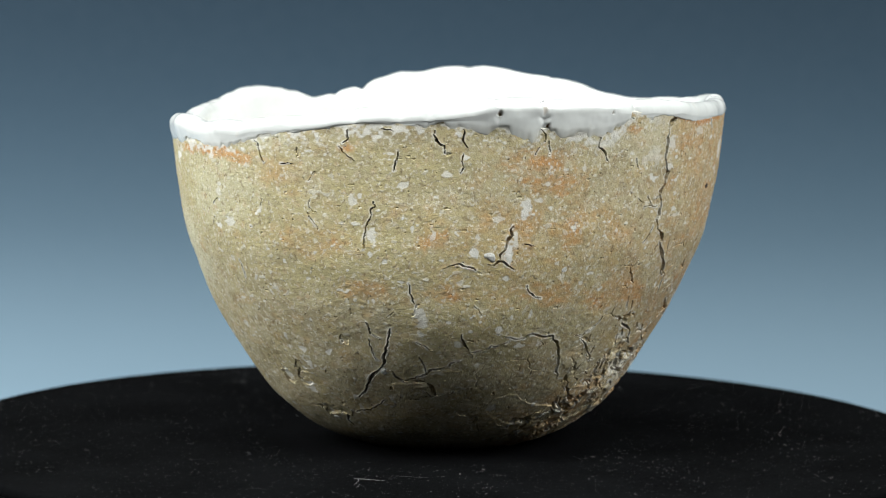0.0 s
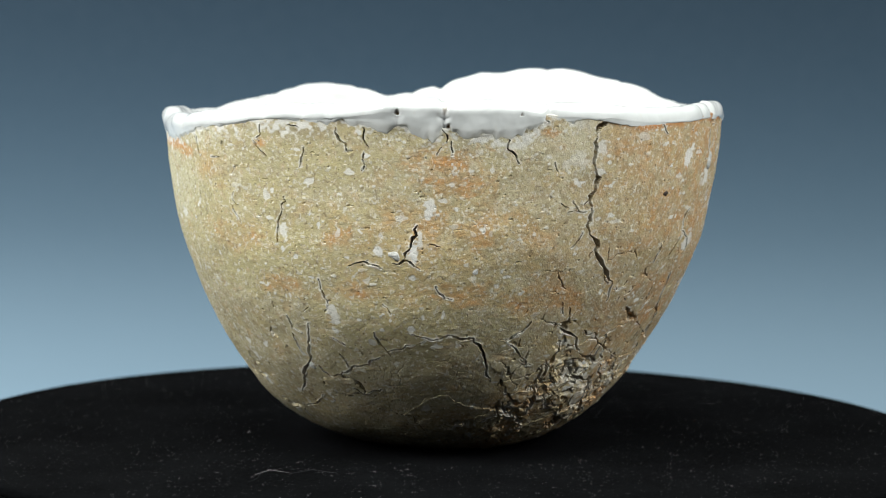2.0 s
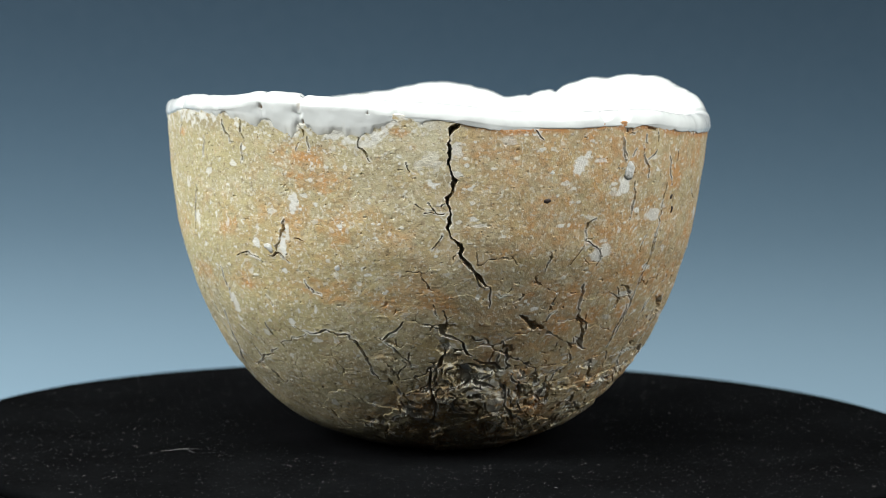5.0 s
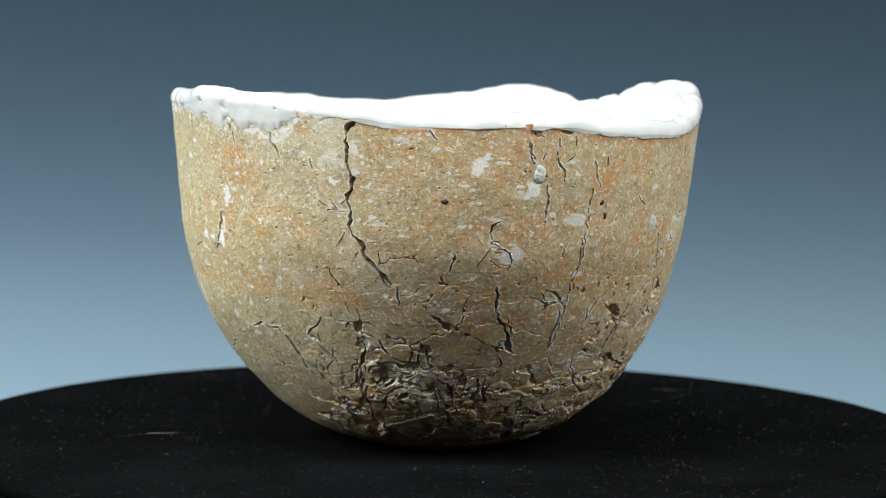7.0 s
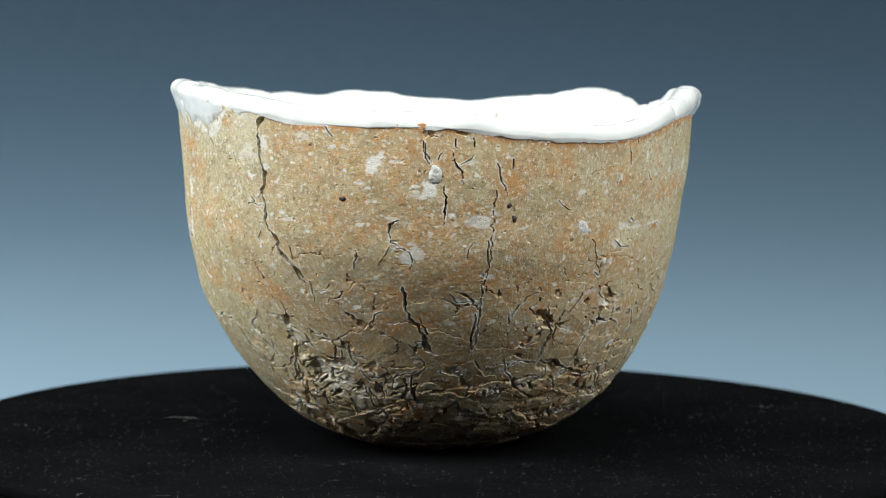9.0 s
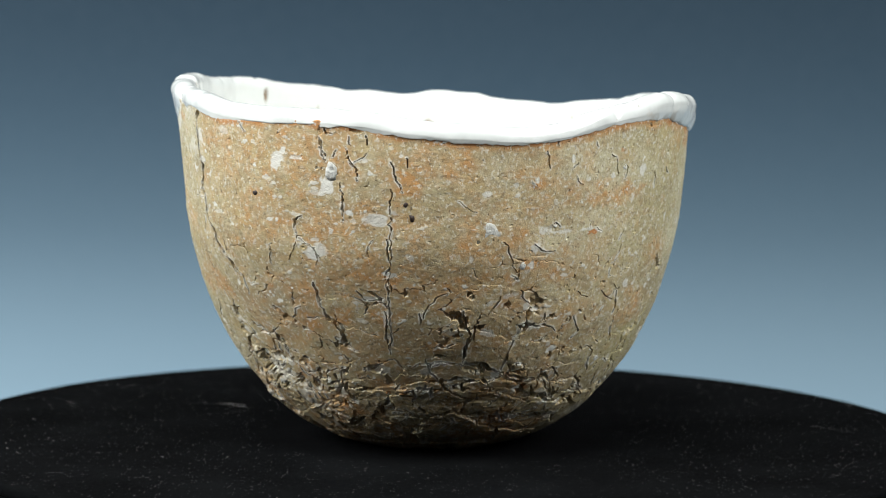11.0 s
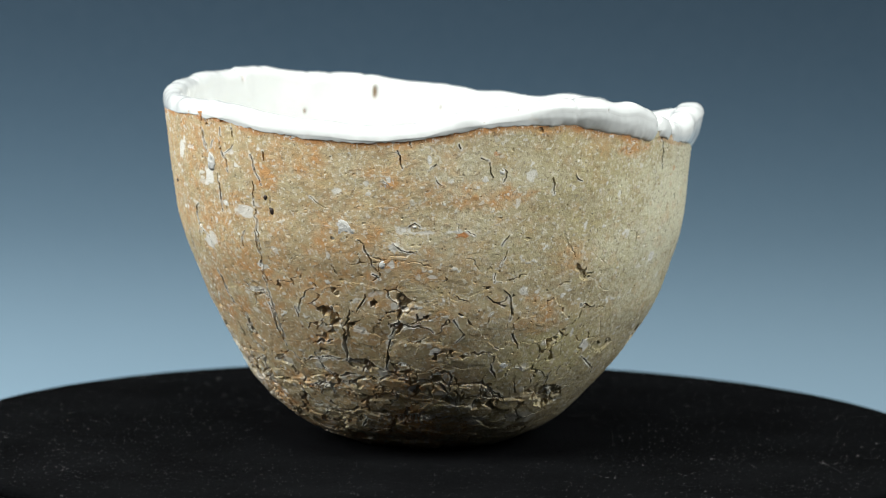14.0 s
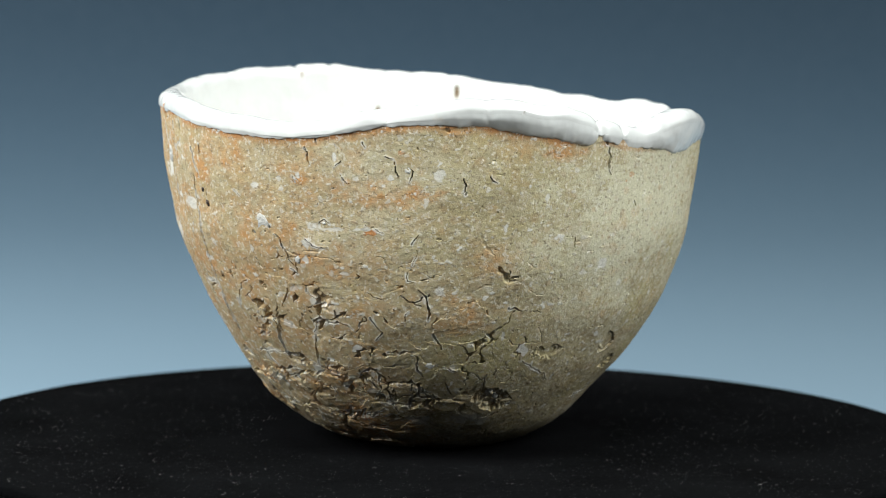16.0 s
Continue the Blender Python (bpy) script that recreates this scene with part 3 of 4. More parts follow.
    k.scale(54.0, 16.9, 3.1, 1.2, 0.7)
    k.scale(11.3, 17.3, 10.4, 1.3, 0.5)
    k.scale(336.9, 13.1, 7.4, 2.8, 0.6)
    k.scale(29.7, 16.7, 7.8, 1.5, 0.5)
    k.scale(359.4, 17.5, 4.3, 2.3, 0.5)
    k.scale(349.6, 18.7, 3.4, 2.6, 0.5)
    k.scale(346.8, 9.7, 8.5, 2.0, 0.5)
    k.scale(11.5, 9.2, 7.8, 1.6, 0.5)
    k.scale(262.7, 17.5, 6.0, 2.7, 0.4)
    k.scale(326.6, 16.8, 11.1, 2.6, 0.9)
    k.scale(314.4, 14.9, 3.5, 2.8, 0.7)
    k.scale(330.1, 20.6, 7.6, 3.3, 0.6)
    k.scale(307.0, 24.0, 4.5, 2.3, 0.4)
    # cracks
    k.crack(0.7, 1.2, (229.5, 73.9), (231.0, 71.5), (232.1, 68.7))
    k.crack(0.9, 0.9, (236.1, 68.8), (238.9, 68.9))
    k.crack(0.9, 1.3, (251.1, 76.9), (251.0, 74.8), (250.0, 74.1))
    k.crack(0.8, 1.1, (249.1, 73.5), (249.9, 71.9), (252.1, 70.2))
    k.crack(0.9, 1.1, (257.8, 77.4), (260.1, 77.0))
    k.crack(0.5, 0.9, (261.0, 72.9), (260.6, 70.2), (260.3, 68.1))
    k.crack(0.9, 1.3, (268.5, 77.2), (268.9, 75.0), (270.4, 73.8), (270.7, 72.3))
    k.crack(1.2, 1.7, (274.3, 77.6), (274.2, 74.8), (275.2, 73.4))
    k.crack(0.5, 0.7, (274.4, 71.7), (274.2, 68.0))
    k.crack(0.5, 0.7, (217.5, 59.8), (216.1, 58.3))
    k.crack(0.5, 0.7, (215.6, 55.3), (214.0, 52.3))
    k.crack(0.5, 0.7, (256.0, 61.3), (255.2, 57.5), (254.3, 54.4), (253.8, 50.6))
    k.crack(0.5, 0.7, (221.8, 46.0), (222.4, 42.1))
    k.crack(0.6, 0.9, (241.6, 58.3), (242.9, 56.5), (244.1, 54.4))
    k.crack(0.6, 0.9, (270.4, 46.7), (274.0, 47.6), (277.1, 46.8), (277.7, 46.1))
    k.crack(0.9, 1.5, (290.0, 78.3), (289.3, 76.4), (287.9, 75.1))
    k.crack(0.7, 1.1, (290.0, 78.3), (290.8, 76.7), (291.4, 74.8))
    k.crack(0.5, 0.9, (290.3, 73.4), (289.5, 71.7))
    k.crack(0.5, 0.9, (292.3, 74.8), (292.8, 71.7))
    k.crack(0.6, 1.0, (304.1, 75.2), (303.8, 73.1), (305.7, 71.4), (306.4, 70.2))
    k.crack(0.9, 1.4, (307.9, 77.6), (308.3, 78.5), (308.9, 79.3), (310.9, 79.5), (312.3, 79.1))
    k.crack(1.5, 2.0, (285.5, 56.2), (285.0, 53.7), (283.6, 50.6), (282.7, 48.7))
    k.crack(0.8, 1.2, (275.2, 47.1), (277.7, 46.4))
    k.crack(0.8, 1.2, (280.1, 47.4), (283.7, 48.0), (286.3, 46.1))
    k.crack(0.5, 0.6, (287.9, 51.8), (290.4, 51.5))
    k.crack(0.5, 0.9, (263.3, 43.3), (263.9, 40.1), (264.6, 37.2))
    k.crack(0.6, 1.0, (253.2, 33.8), (253.7, 31.4), (255.9, 30.3))
    k.crack(1.1, 1.6, (258.7, 32.7), (257.9, 30.0), (256.9, 26.5), (255.7, 23.7), (252.7, 21.4), (249.9, 18.3), (246.2, 15.2))
    k.crack(0.8, 1.2, (257.7, 22.4), (259.5, 20.3), (263.4, 20.5), (267.5, 22.8), (271.2, 23.5), (274.1, 25.0), (275.5, 25.5))
    k.crack(0.7, 1.1, (264.9, 25.9), (266.2, 24.1), (266.7, 22.3))
    k.crack(0.5, 0.9, (253.0, 29.7), (253.6, 27.0), (254.2, 25.4))
    k.crack(0.7, 1.0, (242.5, 11.2), (249.0, 12.4), (254.1, 14.9))
    k.crack(0.8, 1.1, (241.6, 11.6), (236.7, 8.4), (237.0, 7.1))
    k.crack(0.7, 1.1, (264.7, 29.6), (266.6, 28.7), (268.6, 27.6))
    k.crack(1.7, 2.2, (275.2, 31.8), (275.7, 29.8), (278.1, 26.1))
    k.crack(0.9, 1.4, (284.1, 31.5), (287.0, 30.6), (290.6, 30.3), (292.6, 31.2), (294.4, 30.8), (295.8, 30.1), (298.7, 30.5), (300.5, 28.2), (302.2, 24.9), (303.2, 21.4), (304.6, 19.9))
    k.crack(0.5, 0.9, (277.6, 27.0), (280.4, 27.7), (282.6, 28.8), (285.1, 29.0), (287.1, 29.8))
    k.crack(2.1, 2.8, (325.2, 80.5), (324.7, 79.2), (323.1, 77.7), (322.8, 75.5), (322.6, 72.4), (322.9, 68.7), (323.9, 66.2), (323.6, 64.3), (322.4, 62.4), (323.0, 59.9), (323.0, 56.8), (322.5, 55.5), (324.2, 52.9), (325.7, 51.0), (325.6, 49.1), (327.1, 47.7), (328.6, 45.7), (330.5, 43.6), (332.1, 42.2))
    k.crack(0.7, 1.1, (322.4, 62.4), (321.1, 60.6))
    k.crack(0.5, 0.7, (317.7, 59.0), (320.1, 59.0), (321.9, 58.9))
    k.crack(0.5, 0.7, (318.7, 61.2), (320.0, 59.3))
    k.crack(0.5, 0.7, (315.8, 61.0), (317.6, 60.0))
    k.crack(0.5, 0.7, (321.6, 54.3), (320.5, 52.4), (319.4, 50.9))
    k.crack(0.5, 0.7, (314.0, 70.0), (314.7, 67.5))
    k.crack(1.0, 1.6, (353.8, 57.6), (351.8, 56.5), (351.8, 54.6), (352.1, 52.6))
    k.crack(0.5, 0.9, (352.3, 52.6), (356.2, 50.3), (356.8, 48.3))
    k.crack(0.5, 0.9, (289.6, 42.6), (290.8, 40.7), (293.3, 39.4))
    k.crack(0.5, 0.8, (265.7, 17.5), (267.7, 16.2), (274.2, 17.4))
    k.crack(0.9, 1.4, (305.2, 30.3), (307.3, 29.6), (309.2, 31.4), (311.8, 33.0), (312.3, 34.3))
    k.crack(1.0, 1.6, (307.8, 28.9), (310.5, 26.8), (312.2, 25.4), (314.0, 23.3))
    k.crack(1.6, 2.0, (319.5, 33.1), (322.1, 31.3), (324.7, 30.3), (326.4, 29.8), (327.6, 27.6), (329.3, 26.2))
    k.crack(0.9, 1.3, (317.9, 33.5), (319.5, 32.8))
    k.crack(2.6, 3.4, (318.8, 23.2), (318.8, 20.4), (318.9, 17.5), (319.1, 15.3), (320.5, 13.1), (319.9, 10.8), (317.9, 9.3))
    k.crack(1.6, 2.0, (319.1, 21.8), (321.0, 23.8), (322.7, 26.5), (322.2, 28.3))
    k.crack(1.8, 2.4, (329.6, 25.5), (333.8, 24.1), (337.3, 22.9), (340.0, 23.4), (338.2, 26.3), (338.4, 27.7))
    k.crack(1.2, 2.0, (340.3, 22.0), (345.4, 17.3), (346.1, 14.4), (348.7, 12.0))
    k.crack(1.2, 1.8, (310.3, 13.4), (312.9, 11.0), (317.4, 10.1))
    k.crack(1.0, 1.5, (319.0, 5.1), (319.9, 6.7), (321.5, 7.5))
    k.crack(1.0, 1.5, (312.9, 17.7), (315.5, 17.3), (318.0, 17.5))
    k.crack(0.6, 1.1, (339.3, 77.6), (340.1, 76.4), (340.9, 75.4))
    k.crack(0.5, 0.9, (358.8, 75.1), (359.0, 72.6), (359.9, 70.1))
    k.crack(0.5, 0.9, (344.1, 49.6), (344.5, 48.3), (343.7, 47.0))
    k.crack(0.6, 0.9, (351.9, 51.7), (351.1, 50.4), (350.0, 48.9), (349.1, 47.0))
    k.crack(0.9, 1.5, (328.6, 45.4), (329.4, 43.4), (330.9, 41.9))
    k.crack(0.8, 1.3, (331.8, 42.4), (332.4, 40.2), (332.3, 37.6))
    k.crack(1.5, 2.1, (354.3, 42.5), (354.3, 39.6), (354.4, 36.9), (355.2, 34.9), (356.9, 33.5), (358.2, 31.3), (358.9, 29.3), (359.9, 27.1))
    k.crack(1.4, 2.0, (336.9, 30.0), (337.0, 27.8), (336.3, 24.7), (335.5, 23.3))
    k.crack(1.3, 2.0, (322.1, 17.3), (327.4, 18.9), (332.3, 19.6), (337.1, 18.4), (340.5, 17.7), (341.8, 13.3), (345.0, 11.0), (352.0, 9.2))
    k.crack(1.4, 1.9, (341.3, 17.7), (343.2, 15.5), (344.5, 13.3))
    k.crack(1.0, 1.6, (312.1, 16.5), (316.4, 18.2), (319.9, 20.3), (321.0, 22.9))
    k.crack(0.8, 1.3, (348.3, 20.2), (350.5, 21.1), (353.5, 21.8), (356.6, 22.4))
    k.crack(0.8, 1.3, (354.7, 16.0), (357.4, 14.1))
    k.crack(0.8, 1.3, (333.2, 7.7), (341.7, 8.3), (356.5, 6.3))
    k.crack(0.8, 1.3, (323.4, 15.2), (325.6, 13.1), (329.0, 11.7))
    k.crack(0.8, 1.3, (293.1, 7.1), (304.6, 9.6), (310.4, 11.6), (313.5, 13.3))
    k.crack(0.9, 1.5, (359.5, 77.9), (359.8, 76.4), (361.4, 76.2))
    k.crack(0.7, 1.2, (4.9, 75.8), (5.0, 73.4))
    k.crack(0.7, 1.2, (8.2, 75.8), (8.1, 73.8))
    k.crack(0.6, 1.1, (359.1, 74.5), (359.1, 72.7), (359.7, 70.2))
    k.crack(0.6, 1.1, (4.3, 73.0), (4.6, 70.9), (5.5, 69.4), (6.1, 68.4), (6.4, 66.0))
    k.crack(0.6, 1.1, (5.8, 70.0), (7.4, 70.9), (8.2, 71.8))
    k.crack(0.6, 1.1, (2.3, 72.7), (1.5, 70.9))
    k.crack(1.3, 1.7, (16.0, 71.5), (16.1, 69.2))
    k.crack(0.5, 0.8, (12.9, 70.3), (13.5, 67.8), (14.8, 65.3), (15.2, 63.4))
    k.crack(0.5, 0.8, (2.6, 65.3), (3.2, 62.8), (2.9, 59.7), (2.7, 56.5))
    k.crack(0.8, 1.3, (344.5, 50.2), (344.5, 48.3), (343.8, 45.9))
    k.crack(0.5, 0.9, (353.1, 51.3), (354.8, 51.3), (356.3, 49.5), (355.8, 46.5))
    k.crack(0.7, 1.1, (11.6, 53.4), (12.0, 51.5), (11.9, 48.9), (12.0, 46.3), (10.8, 43.7))
    k.crack(0.6, 1.0, (345.7, 33.8), (347.3, 35.5), (348.8, 36.6))
    k.crack(0.9, 1.4, (355.2, 21.5), (354.1, 17.4), (355.0, 15.3), (356.1, 13.8))
    k.crack(0.9, 1.4, (1.9, 21.9), (5.7, 22.7), (7.9, 23.6))
    k.crack(0.7, 0.9, (10.1, 36.4), (10.2, 33.1), (9.9, 29.6), (10.1, 27.5))
    k.crack(0.7, 0.9, (4.2, 41.1), (5.5, 39.1), (9.9, 39.1))
    k.crack(1.4, 1.9, (29.6, 33.1), (30.1, 31.0), (29.1, 28.3), (29.0, 25.6))
    k.crack(0.6, 0.9, (18.1, 36.3), (18.2, 33.6))
    k.crack(0.8, 1.3, (20.4, 23.1), (21.6, 24.5), (24.9, 24.4), (31.2, 23.4))
    k.crack(0.8, 1.3, (19.0, 25.3), (20.8, 21.7), (22.3, 20.2))
    k.crack(0.9, 1.4, (6.6, 13.2), (12.5, 11.9), (17.6, 9.8))
    k.crack(0.9, 1.4, (16.5, 11.8), (20.8, 11.3), (26.0, 10.3), (29.4, 9.4))
    k.crack(0.9, 1.4, (354.7, 5.0), (360.8, 4.2), (368.3, 5.1))
    k.crack(0.9, 1.4, (22.4, 19.9), (27.2, 20.7), (33.2, 20.0), (38.1, 20.1))
    k.crack(0.9, 1.4, (44.0, 10.0), (56.3, 10.3))
    k.crack(0.9, 1.4, (332.2, 8.2), (337.2, 6.1), (343.7, 5.1))
    k.crack(0.8, 1.2, (12.9, 17.5), (17.9, 18.2), (23.7, 17.2))
    k.crack(0.8, 1.2, (346.4, 8.9), (352.3, 8.0), (355.3, 6.7))
    k.crack(0.8, 1.2, (331.9, 14.9), (334.9, 13.0), (334.2, 9.9))
    k.crack(0.8, 1.3, (44.5, 72.5), (45.1, 71.0), (45.5, 68.7))
    k.crack(1.2, 1.9, (47.0, 75.5), (47.1, 73.7))
    k.crack(0.5, 0.8, (51.1, 68.6), (52.3, 69.8))
    k.crack(0.5, 0.8, (52.3, 66.7), (54.0, 64.7))
    k.crack(0.5, 0.8, (41.4, 66.0), (42.6, 65.0))
    k.crack(0.9, 1.5, (46.8, 55.7), (48.0, 56.3), (49.4, 55.5))
    k.crack(0.5, 0.9, (43.2, 51.8), (45.1, 50.5), (48.4, 50.1))
    k.crack(0.5, 0.3, (12.6, 64.6), (12.5, 58.3), (12.4, 50.7), (11.8, 46.2), (11.5, 42.9))
    k.crack(0.5, 0.3, (11.5, 44.2), (11.2, 37.6), (11.2, 32.2), (10.1, 25.9))
    k.crack(0.8, 1.3, (355.0, 35.6), (355.9, 33.7), (358.8, 32.6), (358.7, 30.6), (359.4, 28.6))
    k.crack(0.8, 1.3, (28.0, 36.9), (29.0, 33.6), (30.2, 31.6))
    k.crack(2.0, 2.6, (30.8, 31.9), (29.8, 29.5), (29.2, 26.0), (28.6, 24.0))
    k.crack(0.6, 1.0, (19.0, 35.3), (19.6, 37.3), (21.8, 40.0), (24.4, 41.0))
    k.crack(1.8, 2.4, (41.4, 29.5), (40.5, 27.5), (40.0, 24.7), (39.5, 22.6))
    k.crack(0.9, 1.4, (41.3, 30.2), (42.4, 33.0), (45.4, 33.2), (48.2, 33.1), (49.8, 32.5), (52.2, 31.6))
    k.crack(0.9, 1.4, (48.1, 36.1), (48.9, 33.5))
    k.crack(0.8, 1.3, (36.3, 40.3), (35.7, 38.3), (34.4, 37.0), (33.8, 35.7))
    k.crack(0.8, 1.3, (38.6, 44.8), (40.3, 43.7))
    k.crack(0.8, 1.3, (40.7, 41.5), (42.8, 38.9), (45.0, 36.9))
    k.crack(1.6, 2.2, (29.6, 24.7), (31.9, 23.3), (34.9, 23.6), (37.2, 22.6), (41.2, 21.6), (44.6, 20.7), (46.3, 20.1))
    k.crack(1.2, 1.8, (46.3, 20.1), (51.5, 19.9), (54.6, 18.7), (56.3, 17.1), (55.1, 15.7))
    k.crack(1.2, 1.7, (20.5, 28.3), (23.4, 28.4), (26.3, 29.0))
    k.crack(0.9, 1.4, (18.1, 17.1), (23.5, 18.5), (27.8, 19.2), (29.3, 18.2))
    k.crack(0.9, 1.3, (352.5, 20.4), (352.9, 18.3), (352.1, 16.1))
    k.crack(0.8, 1.2, (352.0, 14.7), (356.8, 13.7))
    k.crack(0.8, 1.2, (38.1, 9.1), (48.5, 9.8), (58.7, 10.7), (65.9, 10.6))
    k.crack(0.8, 1.2, (14.9, 23.4), (19.8, 24.1), (24.3, 23.8))
    k.crack(0.7, 1.1, (61.7, 71.0), (63.4, 70.4))
    k.crack(1.1, 1.5, (63.7, 69.7), (63.7, 67.9), (64.3, 66.6))
    k.crack(0.8, 1.1, (66.4, 68.7), (67.3, 67.9), (66.9, 65.4))
    k.crack(0.6, 0.9, (57.0, 74.0), (57.6, 72.8))
    k.crack(0.6, 0.9, (78.3, 66.5), (79.0, 64.6), (79.2, 62.7))
    k.crack(0.6, 0.9, (68.6, 54.0), (67.4, 51.5))
    k.crack(0.6, 1.0, (35.8, 52.6), (37.6, 49.5), (38.5, 47.0), (39.6, 45.4))
    k.crack(0.9, 1.3, (56.6, 40.5), (57.9, 39.3), (59.9, 38.9))
    k.crack(0.9, 1.2, (68.4, 41.2), (70.5, 39.3), (70.9, 36.7), (70.9, 34.1))
    k.crack(0.9, 1.2, (71.9, 31.4), (73.0, 29.3), (74.0, 27.3))
    k.crack(0.6, 0.9, (56.9, 34.7), (57.8, 33.4), (59.5, 31.4), (57.6, 29.3))
    k.crack(0.9, 1.4, (60.4, 26.6), (65.5, 26.7), (67.8, 25.7), (68.0, 22.5), (69.3, 20.7))
    k.crack(0.9, 1.4, (51.4, 20.9), (54.8, 22.4), (57.0, 21.0), (56.6, 17.4))
    k.crack(1.3, 1.9, (56.9, 15.9), (58.9, 13.8), (60.5, 11.5))
    k.crack(1.5, 2.1, (64.3, 13.1), (65.2, 15.3), (67.8, 16.0), (73.1, 16.0))
    k.crack(0.9, 1.3, (86.9, 16.9), (87.1, 19.1), (87.1, 21.3))
    k.crack(0.8, 1.1, (75.0, 23.1), (78.4, 22.4))
    k.crack(0.9, 1.3, (35.8, 9.3), (45.8, 10.2), (52.6, 11.3), (56.8, 12.3))
    k.crack(1.8, 2.2, (111.7, 75.2), (113.5, 73.2))
    k.crack(1.0, 1.7, (114.0, 72.6), (114.0, 68.8), (114.9, 66.2))
    k.crack(0.5, 0.8, (105.9, 52.7), (106.2, 50.1))
    k.crack(0.5, 0.8, (123.2, 60.0), (124.0, 58.6))
    k.crack(0.5, 0.8, (84.2, 66.9), (86.2, 65.3))
    k.crack(0.8, 1.1, (90.9, 37.1), (91.0, 36.4), (95.5, 36.5))
    k.crack(0.7, 1.0, (97.1, 24.0), (103.9, 21.5), (108.3, 19.0))
    k.crack(0.7, 1.0, (133.5, 12.5), (142.5, 13.2), (142.3, 16.0))
    # white feldspar smears
    k.grit(255.5, 53.5, 1.2, 1.6, 0.8)
    k.grit(284.6, 50.2, 1.1, 2.5, 1)
    k.grit(286.0, 53.0, 0.7, 2.0, 0.8)
    k.grit(287.9, 59.7, 1.3, 2.4, 0.9)
    k.grit(265.8, 35.4, 1.3, 2.1, 0.8)
    k.grit(233.6, 23.1, 1.8, 1.5, 0.8)
    k.grit(231.0, 16.4, 2.2, 1.6, 0.8)
    k.grit(223.7, 19.5, 1.7, 1.7, 0.8)
    k.grit(349.0, 69.5, 1.2, 1.8, 0.9)
    k.grit(359.9, 64.2, 1.6, 1.9, 0.9)
    k.grit(356.5, 49.6, 1.9, 1.9, 0.8)
    k.grit(355.6, 49.4, 0.9, 1.9, 0.9)
    k.grit(323.9, 73.2, 1.2, 1.5, 0.7)
    k.grit(318.7, 70.1, 2.5, 2.0, 0.4)
    k.grit(334.2, 75.1, 1.7, 1.2, 0.5)
    k.grit(343.4, 20.8, 1.6, 2.0, 0.55)
    k.grit(328.9, 21.5, 2.0, 1.7, 0.55)
    k.grit(335.5, 19.1, 3.2, 1.1, 0.5)
    k.grit(337.3, 14.1, 2.1, 1.5, 0.5)
    k.grit(324.1, 28.5, 1.0, 0.8, 0.55)
    k.grit(359.1, 63.8, 1.0, 1.7, 0.8)
    k.grit(10.0, 57.6, 2.5, 1.1, 0.8)
    k.grit(12.2, 59.3, 1.4, 0.8, 0.7)
    k.grit(357.2, 63.4, 0.9, 1.0, 0.5)
    k.grit(344.9, 21.1, 2.0, 2.0, 0.55)
    k.grit(331.9, 21.7, 1.7, 1.4, 0.55)
    k.grit(332.8, 19.0, 2.1, 1.0, 0.55)
    k.grit(339.5, 15.4, 1.3, 1.3, 0.55)
    k.grit(338.0, 21.7, 1.4, 1.3, 0.55)
    k.grit(339.6, 12.5, 1.6, 1.5, 0.55)
    k.grit(6.8, 39.1, 2.3, 0.5, 0.8)
    k.grit(10.1, 33.7, 0.4, 2.7, 0.7)
    k.grit(45.6, 54.9, 1.5, 0.8, 0.8)
    k.grit(56.2, 54.8, 2.3, 0.5, 0.8)
    k.grit(43.6, 51.2, 1.0, 0.9, 0.8)
    k.grit(11.1, 32.9, 0.4, 4.8, 0.6)
    k.grit(8.5, 39.4, 3.1, 0.7, 0.7)
    k.grit(7.5, 22.3, 1.8, 1.2, 0.55)
    k.grit(352.8, 16.9, 1.9, 1.4, 0.55)
    k.grit(19.0, 22.2, 1.6, 1.0, 0.55)
    k.grit(67.6, 9.7, 4.4, 1.1, 0.5)
    k.grit(49.6, 54.5, 2.7, 0.6, 0.7)
    k.grit(86.9, 9.6, 8.2, 1.4, 0.5)
    k.grit(54.0, 16.9, 2.4, 0.9, 0.5)
    # iron flashing
    k.stain(k.iron, 216.0, 70.2, 9.1, 1.2, 1.2)
    k.stain(k.iron, 226.7, 69.0, 3.5, 1.1, 1.17)
    k.stain(k.iron, 291.2, 70.4, 7.5, 2.8, 0.91)
    k.stain(k.iron, 293.4, 65.3, 7.1, 2.8, 1.04)
    k.stain(k.iron, 298.8, 54.5, 6.9, 4.6, 0.65)
    k.stain(k.iron, 281.9, 57.4, 6.1, 5.0, 0.45)
    k.stain(k.iron, 272.7, 41.0, 6.2, 2.1, 0.72)
    k.stain(k.iron, 270.0, 52.5, 5.9, 2.8, 0.52)
    k.stain(k.iron, 254.1, 41.2, 5.7, 2.8, 0.65)
    k.stain(k.iron, 297.3, 40.4, 9.0, 3.3, 0.52)
    k.stain(k.iron, 251.0, 72.9, 1.6, 1.0, 0.91)
    k.stain(k.iron, 236.6, 66.2, 5.4, 2.5, 0.39)
    k.stain(k.iron, 243.5, 51.6, 9.2, 3.8, 0.39)
    k.stain(k.iron, 312.0, 76.7, 2.4, 1.2, 0.78)
    k.stain(k.iron, 295.2, 66.1, 7.2, 3.1, 0.78)
    k.stain(k.iron, 301.1, 56.1, 7.2, 5.0, 0.59)
    k.stain(k.iron, 288.9, 55.6, 5.0, 6.3, 0.52)
    k.stain(k.iron, 316.4, 38.3, 14.6, 2.4, 0.65)
